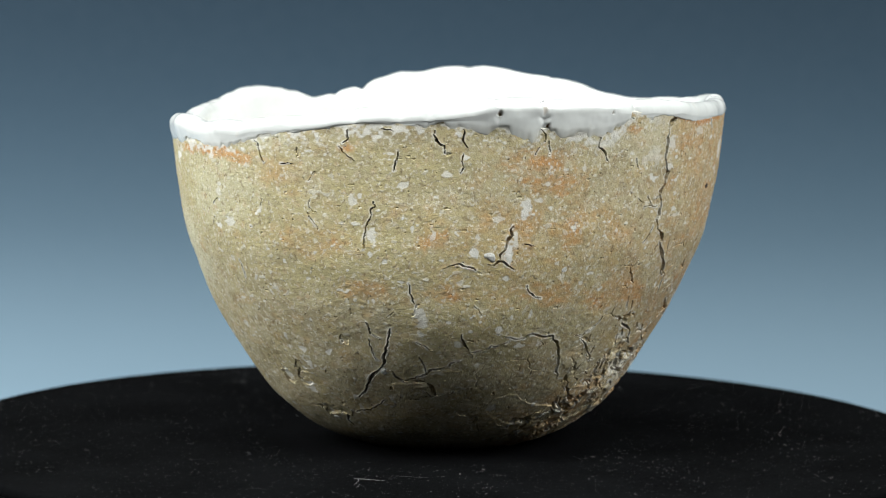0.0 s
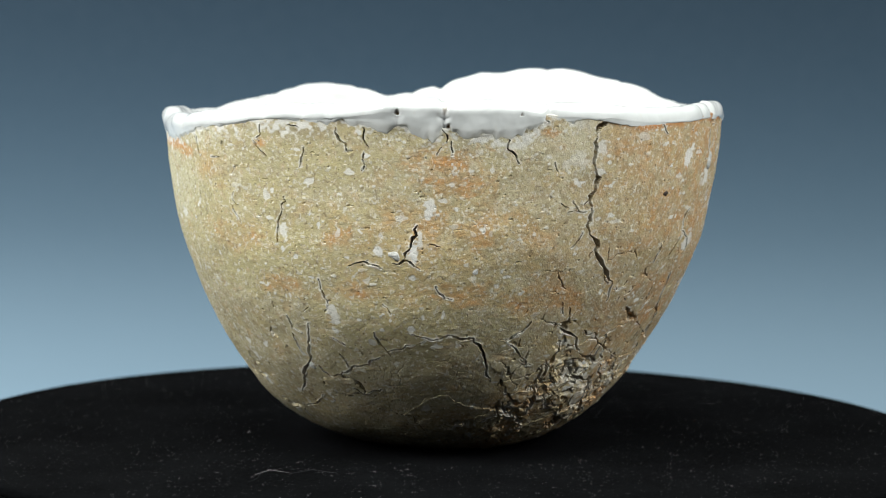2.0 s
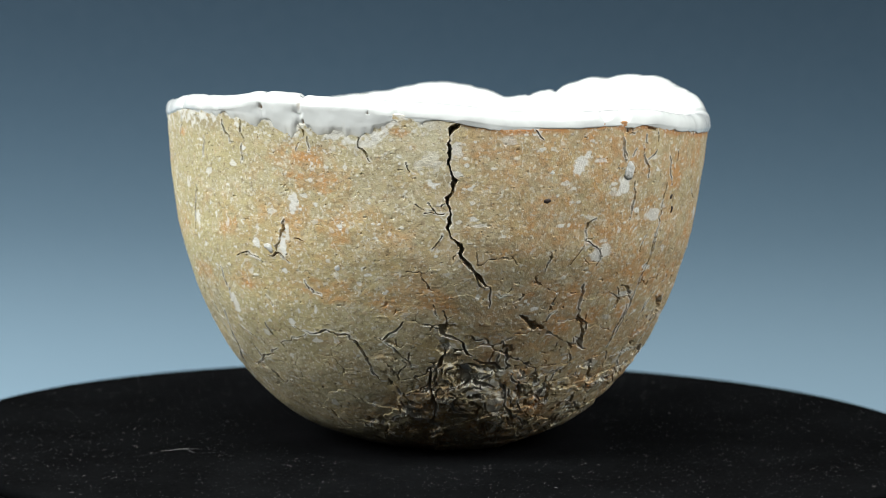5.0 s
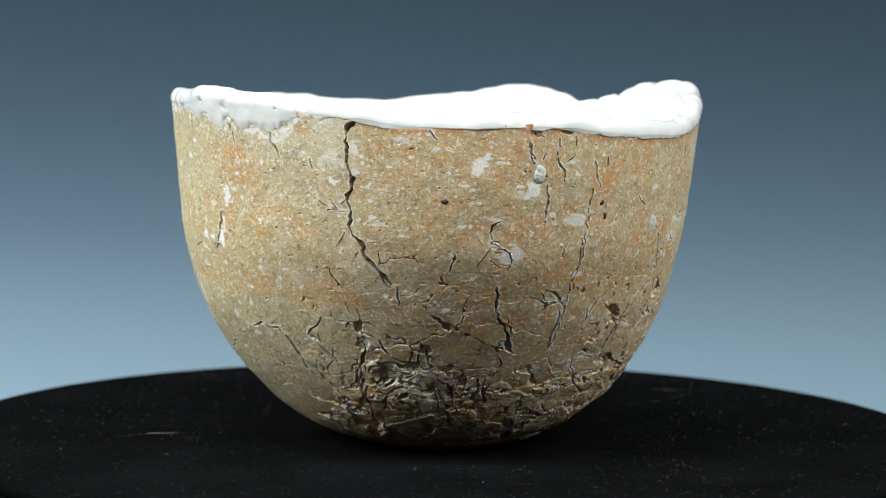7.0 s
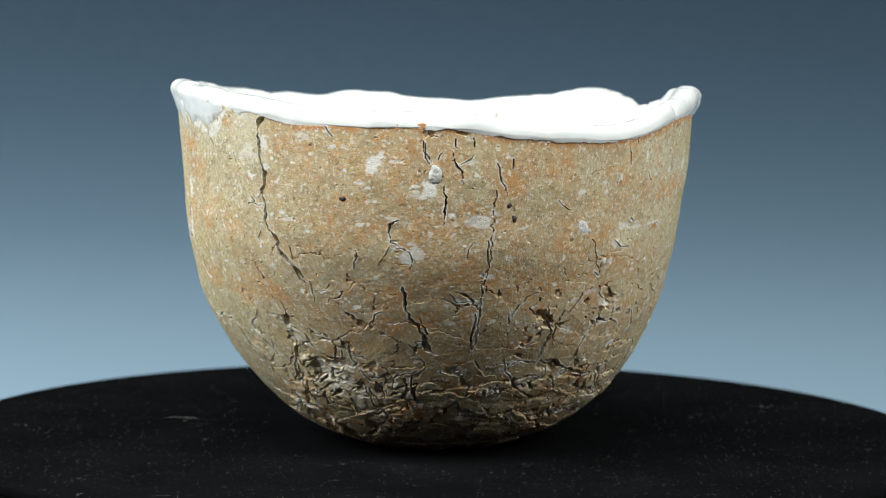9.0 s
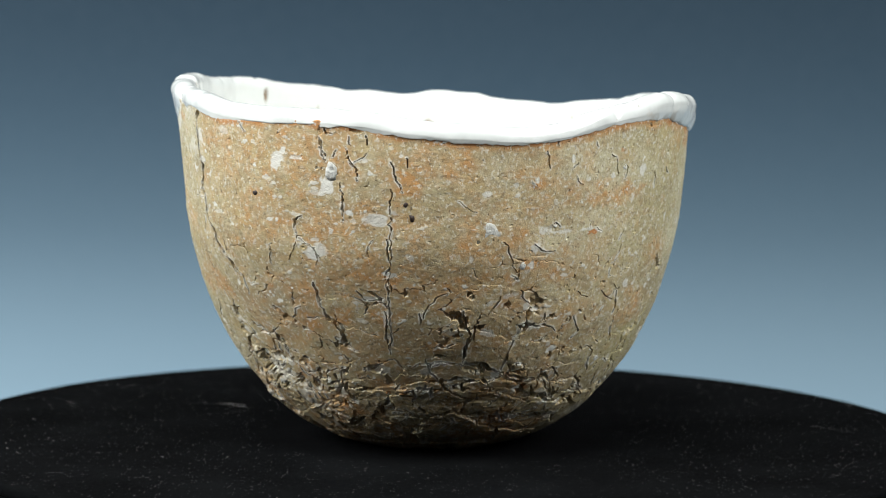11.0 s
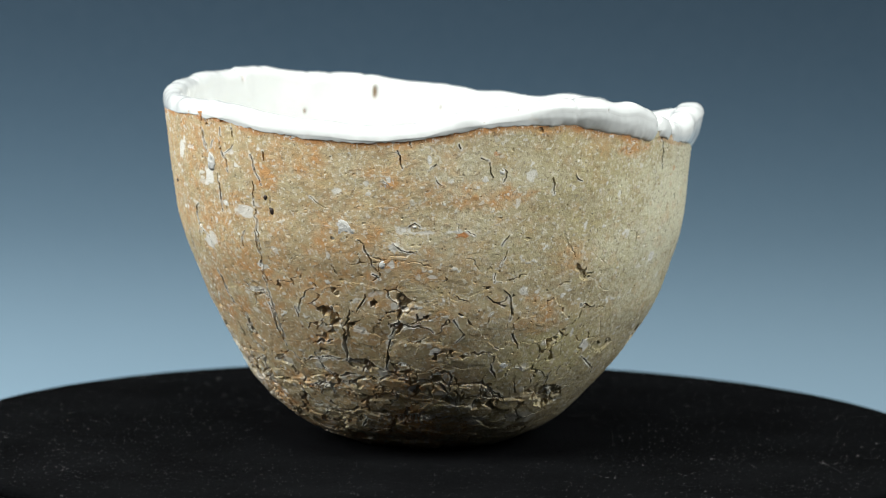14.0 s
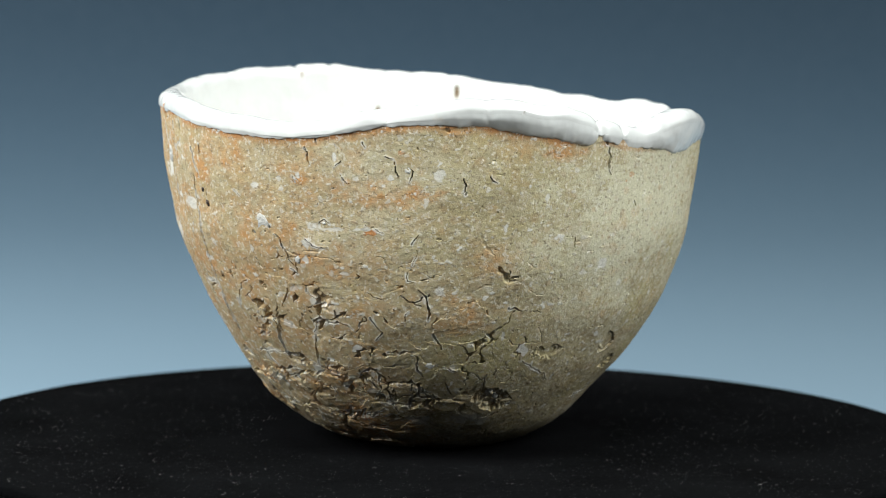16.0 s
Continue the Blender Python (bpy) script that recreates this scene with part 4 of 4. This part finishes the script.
    k.stain(k.iron, 332.9, 37.8, 10.4, 4.0, 0.39)
    k.stain(k.iron, 350.6, 72.9, 22.7, 7.6, 0.65)
    k.stain(k.iron, 339.0, 52.0, 11.3, 6.5, 0.52)
    k.stain(k.iron, 334.3, 65.2, 7.8, 7.5, 0.45)
    k.stain(k.iron, 347.7, 59.1, 10.2, 6.3, 0.59)
    k.stain(k.iron, 357.4, 53.8, 6.2, 4.4, 0.78)
    k.stain(k.iron, 309.3, 52.6, 8.6, 6.4, 0.45)
    k.stain(k.iron, 316.0, 40.2, 9.8, 5.3, 0.45)
    k.stain(k.iron, 344.6, 35.7, 14.6, 8.1, 0.65)
    k.stain(k.iron, 359.1, 43.4, 9.5, 5.4, 0.59)
    k.stain(k.iron, 4.2, 69.0, 6.5, 4.9, 0.52)
    k.stain(k.iron, 15.9, 65.9, 2.1, 4.4, 1.04)
    k.stain(k.iron, 1.1, 54.6, 9.1, 5.0, 0.65)
    k.stain(k.iron, 6.9, 48.3, 9.4, 4.5, 0.65)
    k.stain(k.iron, 16.4, 30.2, 14.7, 5.5, 0.45)
    k.stain(k.iron, 19.7, 52.6, 7.6, 7.7, 0.52)
    k.stain(k.iron, 342.3, 28.2, 9.4, 2.8, 0.52)
    k.stain(k.iron, 350.6, 24.4, 9.2, 3.5, 0.45)
    k.stain(k.iron, 17.3, 69.8, 7.9, 4.3, 0.65)
    k.stain(k.iron, 17.2, 64.8, 1.8, 3.7, 0.91)
    k.stain(k.iron, 23.6, 51.1, 10.6, 9.0, 0.52)
    k.stain(k.iron, 28.1, 40.9, 15.3, 6.6, 0.59)
    k.stain(k.iron, 54.7, 64.1, 9.6, 2.3, 0.65)
    k.stain(k.iron, 62.0, 61.9, 7.6, 2.5, 0.65)
    k.stain(k.iron, 43.2, 65.0, 2.6, 1.8, 0.78)
    k.stain(k.iron, 7.2, 55.5, 10.3, 11.5, 0.52)
    k.stain(k.iron, 35.9, 31.6, 13.9, 5.4, 0.45)
    k.stain(k.iron, 10.4, 29.4, 16.2, 7.0, 0.45)
    k.stain(k.iron, 61.6, 61.7, 9.8, 2.3, 0.85)
    k.stain(k.iron, 34.7, 49.2, 10.9, 10.5, 0.59)
    k.stain(k.iron, 53.3, 45.2, 16.2, 5.2, 0.45)
    k.stain(k.iron, 76.9, 35.3, 8.3, 3.9, 0.59)
    k.stain(k.iron, 43.2, 34.2, 20.6, 8.2, 0.45)
    k.stain(k.iron, 91.0, 73.3, 7.9, 2.5, 0.45)
    k.stain(k.iron, 102.0, 71.8, 7.3, 1.5, 0.78)
    k.stain(k.iron, 84.4, 48.2, 5.3, 3.8, 0.45)
    # straw and pale bloom, smoke
    k.stain(k.straw, 226.9, 56.7, 27.2, 15.6, 0.65)
    k.stain(k.straw, 260.7, 68.5, 17.5, 7.4, 0.6)
    k.stain(k.straw, 251.0, 49.5, 23.6, 11.6, 0.75)
    k.stain(k.straw, 282.0, 46.0, 24.0, 18.0, 0.75)
    k.stain(k.iron, 286.0, 50.0, 16.0, 12.0, 0.35)
    k.stain(k.straw, 95.2, 68.2, 19.6, 10.0, 0.45)
    k.stain(k.straw, 86.6, 55.8, 20.2, 10.1, 0.33)
    k.stain(k.straw, 208.6, 62.6, 14.3, 10.7, 0.78)
    k.stain(k.straw, 277.8, 74.9, 11.6, 5.0, 0.26)
    k.stain(k.bloom, 123.8, 56.7, 21.8, 18.5, 0.75)
    k.stain(k.bloom, 136.8, 62.2, 19.7, 21.8, 0.7)
    k.stain(k.bloom, 107.0, 50.1, 13.0, 10.4, 0.5)
    k.stain(k.bloom, 217.0, 62.1, 12.0, 7.8, 0.4)
    k.stain(k.bloom, 196.3, 44.3, 13.0, 8.8, 0.5)
    k.stain(k.bloom, 230.0, 74.5, 9.0, 2.5, 0.4)
    k.stain(k.bloom, 304.0, 74.9, 11.6, 3.7, 0.25)
    k.stain(k.bloom, 316.3, 73.8, 6.7, 7.4, 0.35)
    k.stain(k.bloom, 60.0, 67.0, 13.4, 7.6, 0.35)
    k.stain(k.bloom, 54.5, 49.5, 17.6, 7.7, 0.3)
    k.stain(k.bloom, 57.8, 55.6, 10.0, 5.1, 0.3)
    k.stain(k.smoke, 294.0, 22.1, 17.0, 7.1, 0.2)
    k.stain(k.smoke, 259.8, 16.4, 19.7, 6.2, 0.1)
    k.stain(k.smoke, 321.7, 67.2, 3.1, 1.7, 0.35)
    k.stain(k.smoke, 335.5, 37.6, 3.8, 1.9, 0.4)
    k.stain(k.smoke, 341.1, 36.6, 13.5, 4.3, 0.4)
    k.stain(k.smoke, 260.7, 75.9, 6.8, 1.7, 0.3)
    k.stain(k.smoke, 333.9, 37.5, 6.4, 2.2, 0.35)
    # rust line below the glaze
    gap = ring(EDGE, k.deg) - k.z + 0.5 * k.wu
    along = np.clip(step01(-33, -28, (k.deg + 180) % 360 - 180) * (1 - step01(98, 112, (k.deg + 180) % 360 - 180)), 0, 1)
    line = (1 - step01(1.2, 3.2, gap + 0.9 * k.g(5.0, 61))) * along * (0.75 + 0.45 * k.g(9.0, 62))
    # broad warm tone and freckles of rust
    face = step01(-60, -20, (k.deg + 180) % 360 - 180) * (1 - step01(35, 90, (k.deg + 180) % 360 - 180))
    k.iron = np.maximum(k.iron, (0.20 + 0.36 * step01(-0.1, 0.5, k.big)) * face + 0.18 * step01(0.2, 0.7, k.g(2.6, 63)))
    k.iron *= 0.85 + 0.4 * k.g(1.3, 64)
    k.iron = np.maximum(k.iron, np.clip(line * 0.9, 0, 1))


def glaze_marks(deg, R, Z, stain, inside):
    """Brown pinholes and nicks in the glaze, and folds across the lip."""
    held = [R, Z, stain]
    n = len(R)
    rows = np.arange(n)[:, None]

    def dot(a, z, da, dz, inner, amount):
        d = np.hypot(((deg - a + 180) % 360 - 180) / da, (Z - z) / dz)
        f = (1 - step01(0.6, 1.15, d)) * (inside if inner else ~inside)
        held[2] = np.maximum(held[2], f * amount)
        held[0] = held[0] + (0.5 if inner else -0.7) * f * amount

    def groove(a, wide, deep):
        d = np.abs((deg - a + 180) % 360 - 180) + 0.25 * np.sin(Z * 1.7)
        f = np.exp(-(d / wide) ** 2) * step01(84, 100, rows)
        held[0] = held[0] - 0.6 * deep * f * np.where(rows < 103, -0.3, 1)
        held[1] = held[1] - 0.6 * deep * f * (1 - step01(116, 126, rows))

    dot(250.1, 77.1, 0.7, 1.9, True, 0.9)
    dot(205.9, 69.1, 1.5, 0.8, True, 1)
    dot(233.8, 73.4, 0.4, 0.4, True, 0.6)
    dot(219.4, 71.1, 0.6, 0.4, True, 0.4)
    dot(270.0, 72.7, 0.6, 0.5, True, 1)
    dot(290.6, 82.2, 0.6, 1.2, True, 0.6)
    dot(255.2, 73.6, 0.4, 0.3, True, 0.4)
    dot(168.2, 71.6, 0.6, 0.7, True, 0.6)
    dot(281.5, 81.2, 0.5, 0.7, False, 1)
    dot(291.0, 82.3, 0.5, 0.9, False, 0.5)
    dot(291.8, 77.5, 0.4, 1.3, False, 1)
    dot(290.9, 75.8, 0.5, 0.4, False, 1)
    dot(292.6, 76.0, 0.4, 0.8, False, 1)
    dot(111.2, 74.9, 0.6, 1.1, False, 1)
    dot(69.5, 81.5, 0.2, 0.3, False, 0.6)
    dot(90.9, 81.1, 0.2, 0.3, False, 0.5)
    dot(306.3, 80.6, 0.2, 0.2, False, 0.7)
    groove(291.0, 0.7, 0.8)
    groove(281.5, 0.7, 0.5)
    groove(261.0, 0.9, 0.4)
    groove(267.5, 0.9, 0.4)
    groove(252.1, 0.8, 0.4)
    groove(110.8, 1.6, 1.8)
    groove(290.7, 0.8, 0.7)
    groove(312.3, 0.8, 0.7)
    groove(358.5, 1.0, 0.6)
    groove(353.7, 0.8, 0.4)
    groove(83.4, 0.9, 0.5)
    groove(118.0, 1.0, 0.7)
    groove(62.2, 0.8, 0.4)
    return held[0], held[1], held[2]


def stones():
    # quartz grits
    stone(261.9, 57.8, 1.8, 1.3, 0, 0.25)
    stone(280.6, 49.3, 2.5, 2.4, 0, 0.25)
    stone(298.0, 45.8, 2.1, 1.8, 0, 0.25)
    stone(255.5, 22.3, 2.1, 2.4, 0, 0.25)
    stone(232.8, 9.1, 1.8, 1.3, 0, 0.25)
    stone(234.0, 20.5, 1.3, 1.1, 0, 0.25)
    stone(343.1, 68.2, 2.9, 2.6, 0, 0.25)
    stone(0.8, 68.9, 1.7, 2.9, 0, 0.25)
    stone(1.0, 67.8, 3.2, 3.4, 20, 0.25)
    stone(41.9, 65.0, 1.6, 2.0, 0, 0.25)
    stone(48.0, 55.7, 0.9, 0.7, 0, 0.25)
    stone(31.7, 55.5, 5.3, 4.8, 10, 0.27)
    stone(91.3, 62.4, 1.3, 2.1, 0, 0.25)
    stone(40.7, 46.9, 1.6, 1.8, 0, 0.25)
    stone(66.5, 67.9, 1.6, 1.8, 0, 0.25)
    stone(70.3, 23.2, 2.6, 2.4, 0, 0.25)
    stone(78.6, 17.0, 1.3, 1.6, 0, 0.25)
    for d, z, w in ((334.5, 21.6, 2.6), (343.5, 21.0, 2.4), (328.3, 23.2, 1.9), (338.5, 25.2, 1.6), (347.5, 22.0, 1.7), (324.0, 19.5, 1.5), (330.8, 17.6, 1.4), (341.0, 16.4, 1.8),
                    (319.5, 27.0, 1.4), (352.0, 18.8, 1.3), (56.5, 19.0, 1.9), (47.5, 21.3, 1.4), (92.0, 15.0, 1.6), (229.5, 17.6, 2.0)):
        stone(d, z, w, w * 0.85, d, -0.3)
    # dark iron specks
    stone(342.5, 61.8, 1.6, 1.5, 0, 0.35, IRON, "iron_spot")
    stone(16.8, 58.1, 1.3, 1.7, 0, 0.35, IRON, "iron_spot")
    stone(15.6, 60.9, 1.1, 1.2, 0, 0.35, IRON, "iron_spot")


def clay_body(k):
    # the wall is thinned where the glaze covers it
    foot = k.z - np.minimum(ring(EDGE, k.deg), ring(LIP, k.deg) - 3.4)
    under = k.z - np.minimum(ring(EDGE, k.deg) + 1.3, ring(LIP, k.deg) - 2.8)
    fl = (k.out + k.tile * step01(-1.2, -0.3, k.out)) * (1 - 0.85 * step01(-0.4, 0.3, foot)) - 1.4 * step01(0.0, 0.8, under)
    # the wall slips under the glaze
    P = np.zeros((ROWS + FOOT_ROWS + 26, COLS, 3))
    r, z = k.r + fl * k.nr, k.z + fl * k.nz
    z = np.maximum(z, 0.05)
    o = FOOT_ROWS
    P[o:o + ROWS, :, 0], P[o:o + ROWS, :, 1], P[o:o + ROWS, :, 2] = r * k.c, r * k.s, z
    for i in range(FOOT_ROWS):
        f = (i / FOOT_ROWS) ** 0.8
        P[i, :, 0], P[i, :, 1] = P[o, :, 0] * f, P[o, :, 1] * f
        P[i, :, 2] = P[o, :, 2] * step01(0.75, 1.0, np.array(f)) + 0.4 * (1 - f)
    # the inner side, hidden by the glaze
    th = np.linspace(0, 2 * np.pi, COLS, endpoint=False)
    deg = np.degrees(th)
    for i in range(26):
        f = 1 - i / 25.0
        zi = 7.0 + (ring(LIP, deg) - 2.4 - 7.0) * f
        ri = np.maximum(wall_radius(deg, zi) - 3.6 - 3.0 * (1 - f), 0.0) * min(1.0, 6 * f)
        j = o + ROWS + i
        P[j, :, 0], P[j, :, 1], P[j, :, 2] = ri * np.cos(th), ri * np.sin(th), zi
    def pad(a):
        return np.concatenate([np.zeros((FOOT_ROWS, COLS)), a, np.zeros((26, COLS))])
    me = mesh_from_grid("clay_body", P / 1000.0, smooth=False, attributes=[(n, pad(np.clip(a, 0, 1))) for n, a in
                        (("iron", k.iron), ("straw", k.straw), ("bloom", k.bloom), ("smoke", k.smoke), ("spar", k.spar), ("rust", k.rust))])
    part("clay_body", me, CLAY, BOWL, "coarse cracked buff and orange clay wall")


GCOLS = 1200


def glaze_coat():
    """The white coat: inside, over the lip and a little way down the outside."""
    deg = np.linspace(0, 360, GCOLS, endpoint=False)
    th = np.radians(deg)
    cx, sx = np.cos(th), np.sin(th)
    lip, edge, swell = ring(LIP, deg), ring(EDGE, deg), ring(SWELL, deg)
    fine = 0.35 * grain(cx * 62, sx * 62, 0 * th, 4.0, 51) + 0.10 * grain(cx * 62, sx * 62, 0 * th, 1.6, 52)
    ragged = 0.7 * grain(cx * 62, sx * 62, 0 * th, 3.4, 53) + 0.45 * grain(cx * 62, sx * 62, 0 * th, 0.9, 54)
    drained = step01(0, 8, (deg - 196) % 360) * (1 - step01(118, 128, (deg - 196) % 360))
    ragged = ragged * (0.45 + 1.2 * drained) - 0.45
    lip = lip + fine * 0.5
    wall = 4.6 + 0.5 * grain(cx * 62, sx * 62, 0 * th, 12.0, 55)
    rows = []
    for f in np.linspace(0, 1, 90):                       # inside, from the middle up
        zi = 6.0 + (lip - 3.0 - 6.0) * f ** 1.15
        ri = np.maximum(wall_radius(deg, zi) - wall - 2.5 * (1 - f) ** 1.5, 1) * min(1.0, (f * 5) ** 0.6)
        rows.append((ri, zi))
    ro = wall_radius(deg, lip - 3.0)
    band = np.clip((lip - edge - 3.2) / 3.0, 0.4, 1.0)    # a narrow band is a thin one
    half, tall = (wall + (0.40 + 0.8 * swell) * band) / 2, 3.0 + 0 * th
    mid = ro - wall + half
    for a in np.linspace(0.06, 0.94, 26):                 # over the lip
        ang = math.pi * (1 - a)
        q = np.sign(math.cos(ang)) * abs(math.cos(ang)) ** 0.8
        rows.append((mid + half * q, lip - 3.0 + tall * math.sin(ang) ** 0.9))
    for f in np.linspace(0, 1, 30):                       # down the outside
        z = (lip - 3.0) + (np.minimum(edge + ragged * step01(0.5, 1.0, np.array(f)), lip - 3.4) - (lip - 3.0)) * f
        roll = (1 - f) ** np.clip(1.4 - 0.12 * (lip - edge), 0.7, 1.2)
        roll = roll * drained + (1 - f ** 3) * (1 - drained)
        over = 0.10 - 0.05 * drained + (0.24 + 0.7 * swell) * band * roll - 0.22 * step01(0.94 - 0.26 * drained, 1.0, np.array(f))
        rows.append((wall_radius(deg, z) + over, z))
    R = np.array([a for a, b in rows])
    Z = np.array([b + 0 * th for a, b in rows])
    X, Y = R * cx, R * sx
    bumps = 0.30 * grain(X, Y, Z, 9.0, 56) + 0.22 * grain(X, Y, Z, 4.0, 57)
    up = step01(0.3, 0.9, np.linspace(0, 1, len(rows)))[:, None]
    R2 = R + bumps * np.where(np.arange(len(rows))[:, None] < 100, -1, 1)
    Z2 = Z + 0.5 * bumps * up
    stain = np.zeros(R.shape)
    thin = np.zeros(R.shape)
    thin[-30:] = np.linspace(0, 1, 30)[:, None] ** 5
    thin[-30:] *= (0.25 + 0.75 * drained) * np.clip(0.75 + 0.8 * grain(X, Y, Z, 5.0, 58)[-30:] + 0.4 * grain(X, Y, Z, 1.5, 59)[-30:], 0, 1)
    inside = (np.arange(len(rows)) < 103)[:, None]
    dg = np.broadcast_to(deg, R.shape)
    R2, Z2, stain = glaze_marks(dg, R2, Z2, stain, inside)
    P = np.stack([R2 * cx, R2 * sx, Z2], -1)
    part("glaze", mesh_from_grid("glaze", P[::-1] / 1000.0, attributes=[("stain", np.clip(stain, 0, 1)[::-1]), ("thin", thin[::-1])]), GLAZE, BOWL, "thick glossy white glaze with brown pinholes")


def stone(deg, z, wide, high, tilt=0.0, proud=0.25, material=None, name="stone"):
    """A grit of quartz sunk in the clay; sizes in mm."""
    rnd = random.Random(int(deg * 31 + z * 17))
    bm = bmesh.new()
    bmesh.ops.create_icosphere(bm, subdivisions=2, radius=0.5)
    cuts = [(Vector((rnd.uniform(-1, 1), rnd.uniform(-1, 1), rnd.uniform(-0.2, 1))).normalized(), rnd.uniform(0.30, 0.42)) for _ in range(9)]
    for v in bm.verts:
        v.co *= 1 + 0.8 * noise.noise(v.co * 2.2 + Vector((deg, z, 0)))
        for nn, off in cuts:
            over = v.co.dot(nn) - off
            if over > 0:
                v.co -= nn * over
        v.co.x, v.co.y, v.co.z = v.co.x * wide * 1.25, v.co.y * high * 1.25, v.co.z * 0.75
    me = bpy.data.meshes.new(name)
    r = float(wall_radius(deg, z))
    sl = float(wall_radius(deg, z + 0.5) - wall_radius(deg, z - 0.5))
    th = math.radians(deg)
    nrm = Vector((math.cos(th), math.sin(th), -sl)).normalized()
    side = Vector((-math.sin(th), math.cos(th), 0))
    up = nrm.cross(side)
    m = Matrix((side, up, nrm)).transposed().to_4x4() @ pose(0, 0, 0, 0, 0, tilt)
    at = Vector((r * math.cos(th), r * math.sin(th), z)) + nrm * (proud - 0.43)
    bmesh.ops.transform(bm, matrix=Matrix.Scale(0.001, 4) @ m, verts=bm.verts)
    bmesh.ops.translate(bm, vec=at * 0.001, verts=bm.verts)
    part(name, bm, material or QUARTZ, BOWL)


def carve_small(k):
    """Hairline tears, chipped grits and pores strewn over the wall."""
    rnd = random.Random(21)
    for _ in range(34):
        d, z = rnd.uniform(0, 360), rnd.uniform(14, 73)
        calm = 95 < d < 215 and z > 30
        if calm and rnd.random() < 0.8:
            continue
        a = rnd.gauss(90, 38)
        pts = [(d, z)]
        for _ in range(rnd.randint(1, 3)):
            step = rnd.uniform(0.7, 1.9)
            a += rnd.gauss(0, 35)
            d, z = d + step * math.cos(math.radians(a)), z - step * math.sin(math.radians(a))
            pts.append((d, z))
        k.crack(rnd.uniform(0.3, 0.6), rnd.uniform(0.0, 0.2), *pts)
    # tears between the scales low on the wall
    for _ in range(14):
        d, z = rnd.gauss(10, 45), rnd.uniform(2.5, 20)
        a = rnd.choice((0, 0, 20, -20, 90, 70, 110)) + rnd.gauss(0, 12)
        pts = [(d, z)]
        for _ in range(rnd.randint(2, 4)):
            step = rnd.uniform(1.0, 2.2)
            a += rnd.gauss(0, 22)
            d, z = d + 1.3 * step * math.cos(math.radians(a)), max(1.0, z - 0.75 * step * math.sin(math.radians(a)))
            pts.append((d, z))
        k.crack(rnd.uniform(0.6, 1.5), rnd.uniform(0.6, 1.2), *pts)
    for _ in range(380):
        d, z = rnd.uniform(0, 360), rnd.uniform(8, 74)
        if 95 < d < 215 and z > 30 and rnd.random() < 0.7:
            continue
        w, h = rnd.uniform(0.25, 0.95), rnd.uniform(0.25, 0.85)
        k.hollow(d, z, w, h, rnd.uniform(0.03, 0.12), 1.7)
        if rnd.random() < 0.7:
            k.grit(d + rnd.uniform(-0.4, 0.4), z - 0.3 * h, w * 1.15, h * 1.0, rnd.uniform(0.5, 0.95), 1.8)
    for _ in range(150):
        d, z = rnd.uniform(0, 360), rnd.uniform(16, 75)
        k.hollow(d, z, rnd.uniform(0.14, 0.28), rnd.uniform(0.16, 0.36), rnd.uniform(0.3, 0.6), 0.6)


SKIN = Skin()
carve_ground(SKIN)
carve_small(SKIN)
carve_details(SKIN)
clay_body(SKIN)
glaze_coat()
stones()


# ---- motions ----
# small unevenness of the drive, in degrees at every half second
SWAY = {0.0: 0.07, 0.5: -0.10, 1.0: -0.33, 1.5: -0.05, 2.0: 0.04, 2.5: 0.12, 3.0: 0.32, 3.5: 0.13, 4.0: -0.11, 5.25: 0.0, 6.5: 0.03, 7.0: 0.0, 7.5: -0.08,
        8.0: -0.21, 8.5: 0.01, 9.0: 0.06, 10.25: 0.0, 11.5: -0.04, 12.0: 0.02, 12.5: -0.05, 13.0: 0.18, 13.5: 0.0, 14.0: -0.07, 14.5: -0.04, 15.0: -0.14,
        15.5: 0.03, 16.0: 0.23}


def motions():
    rows = [(t, pose(0, 0, 0, 0, 0, -BOWL_TURN * t + d)) for t, d in SWAY.items()]
    walk(BOWL, rows)
    walk(PLATTER, rows)


motions()
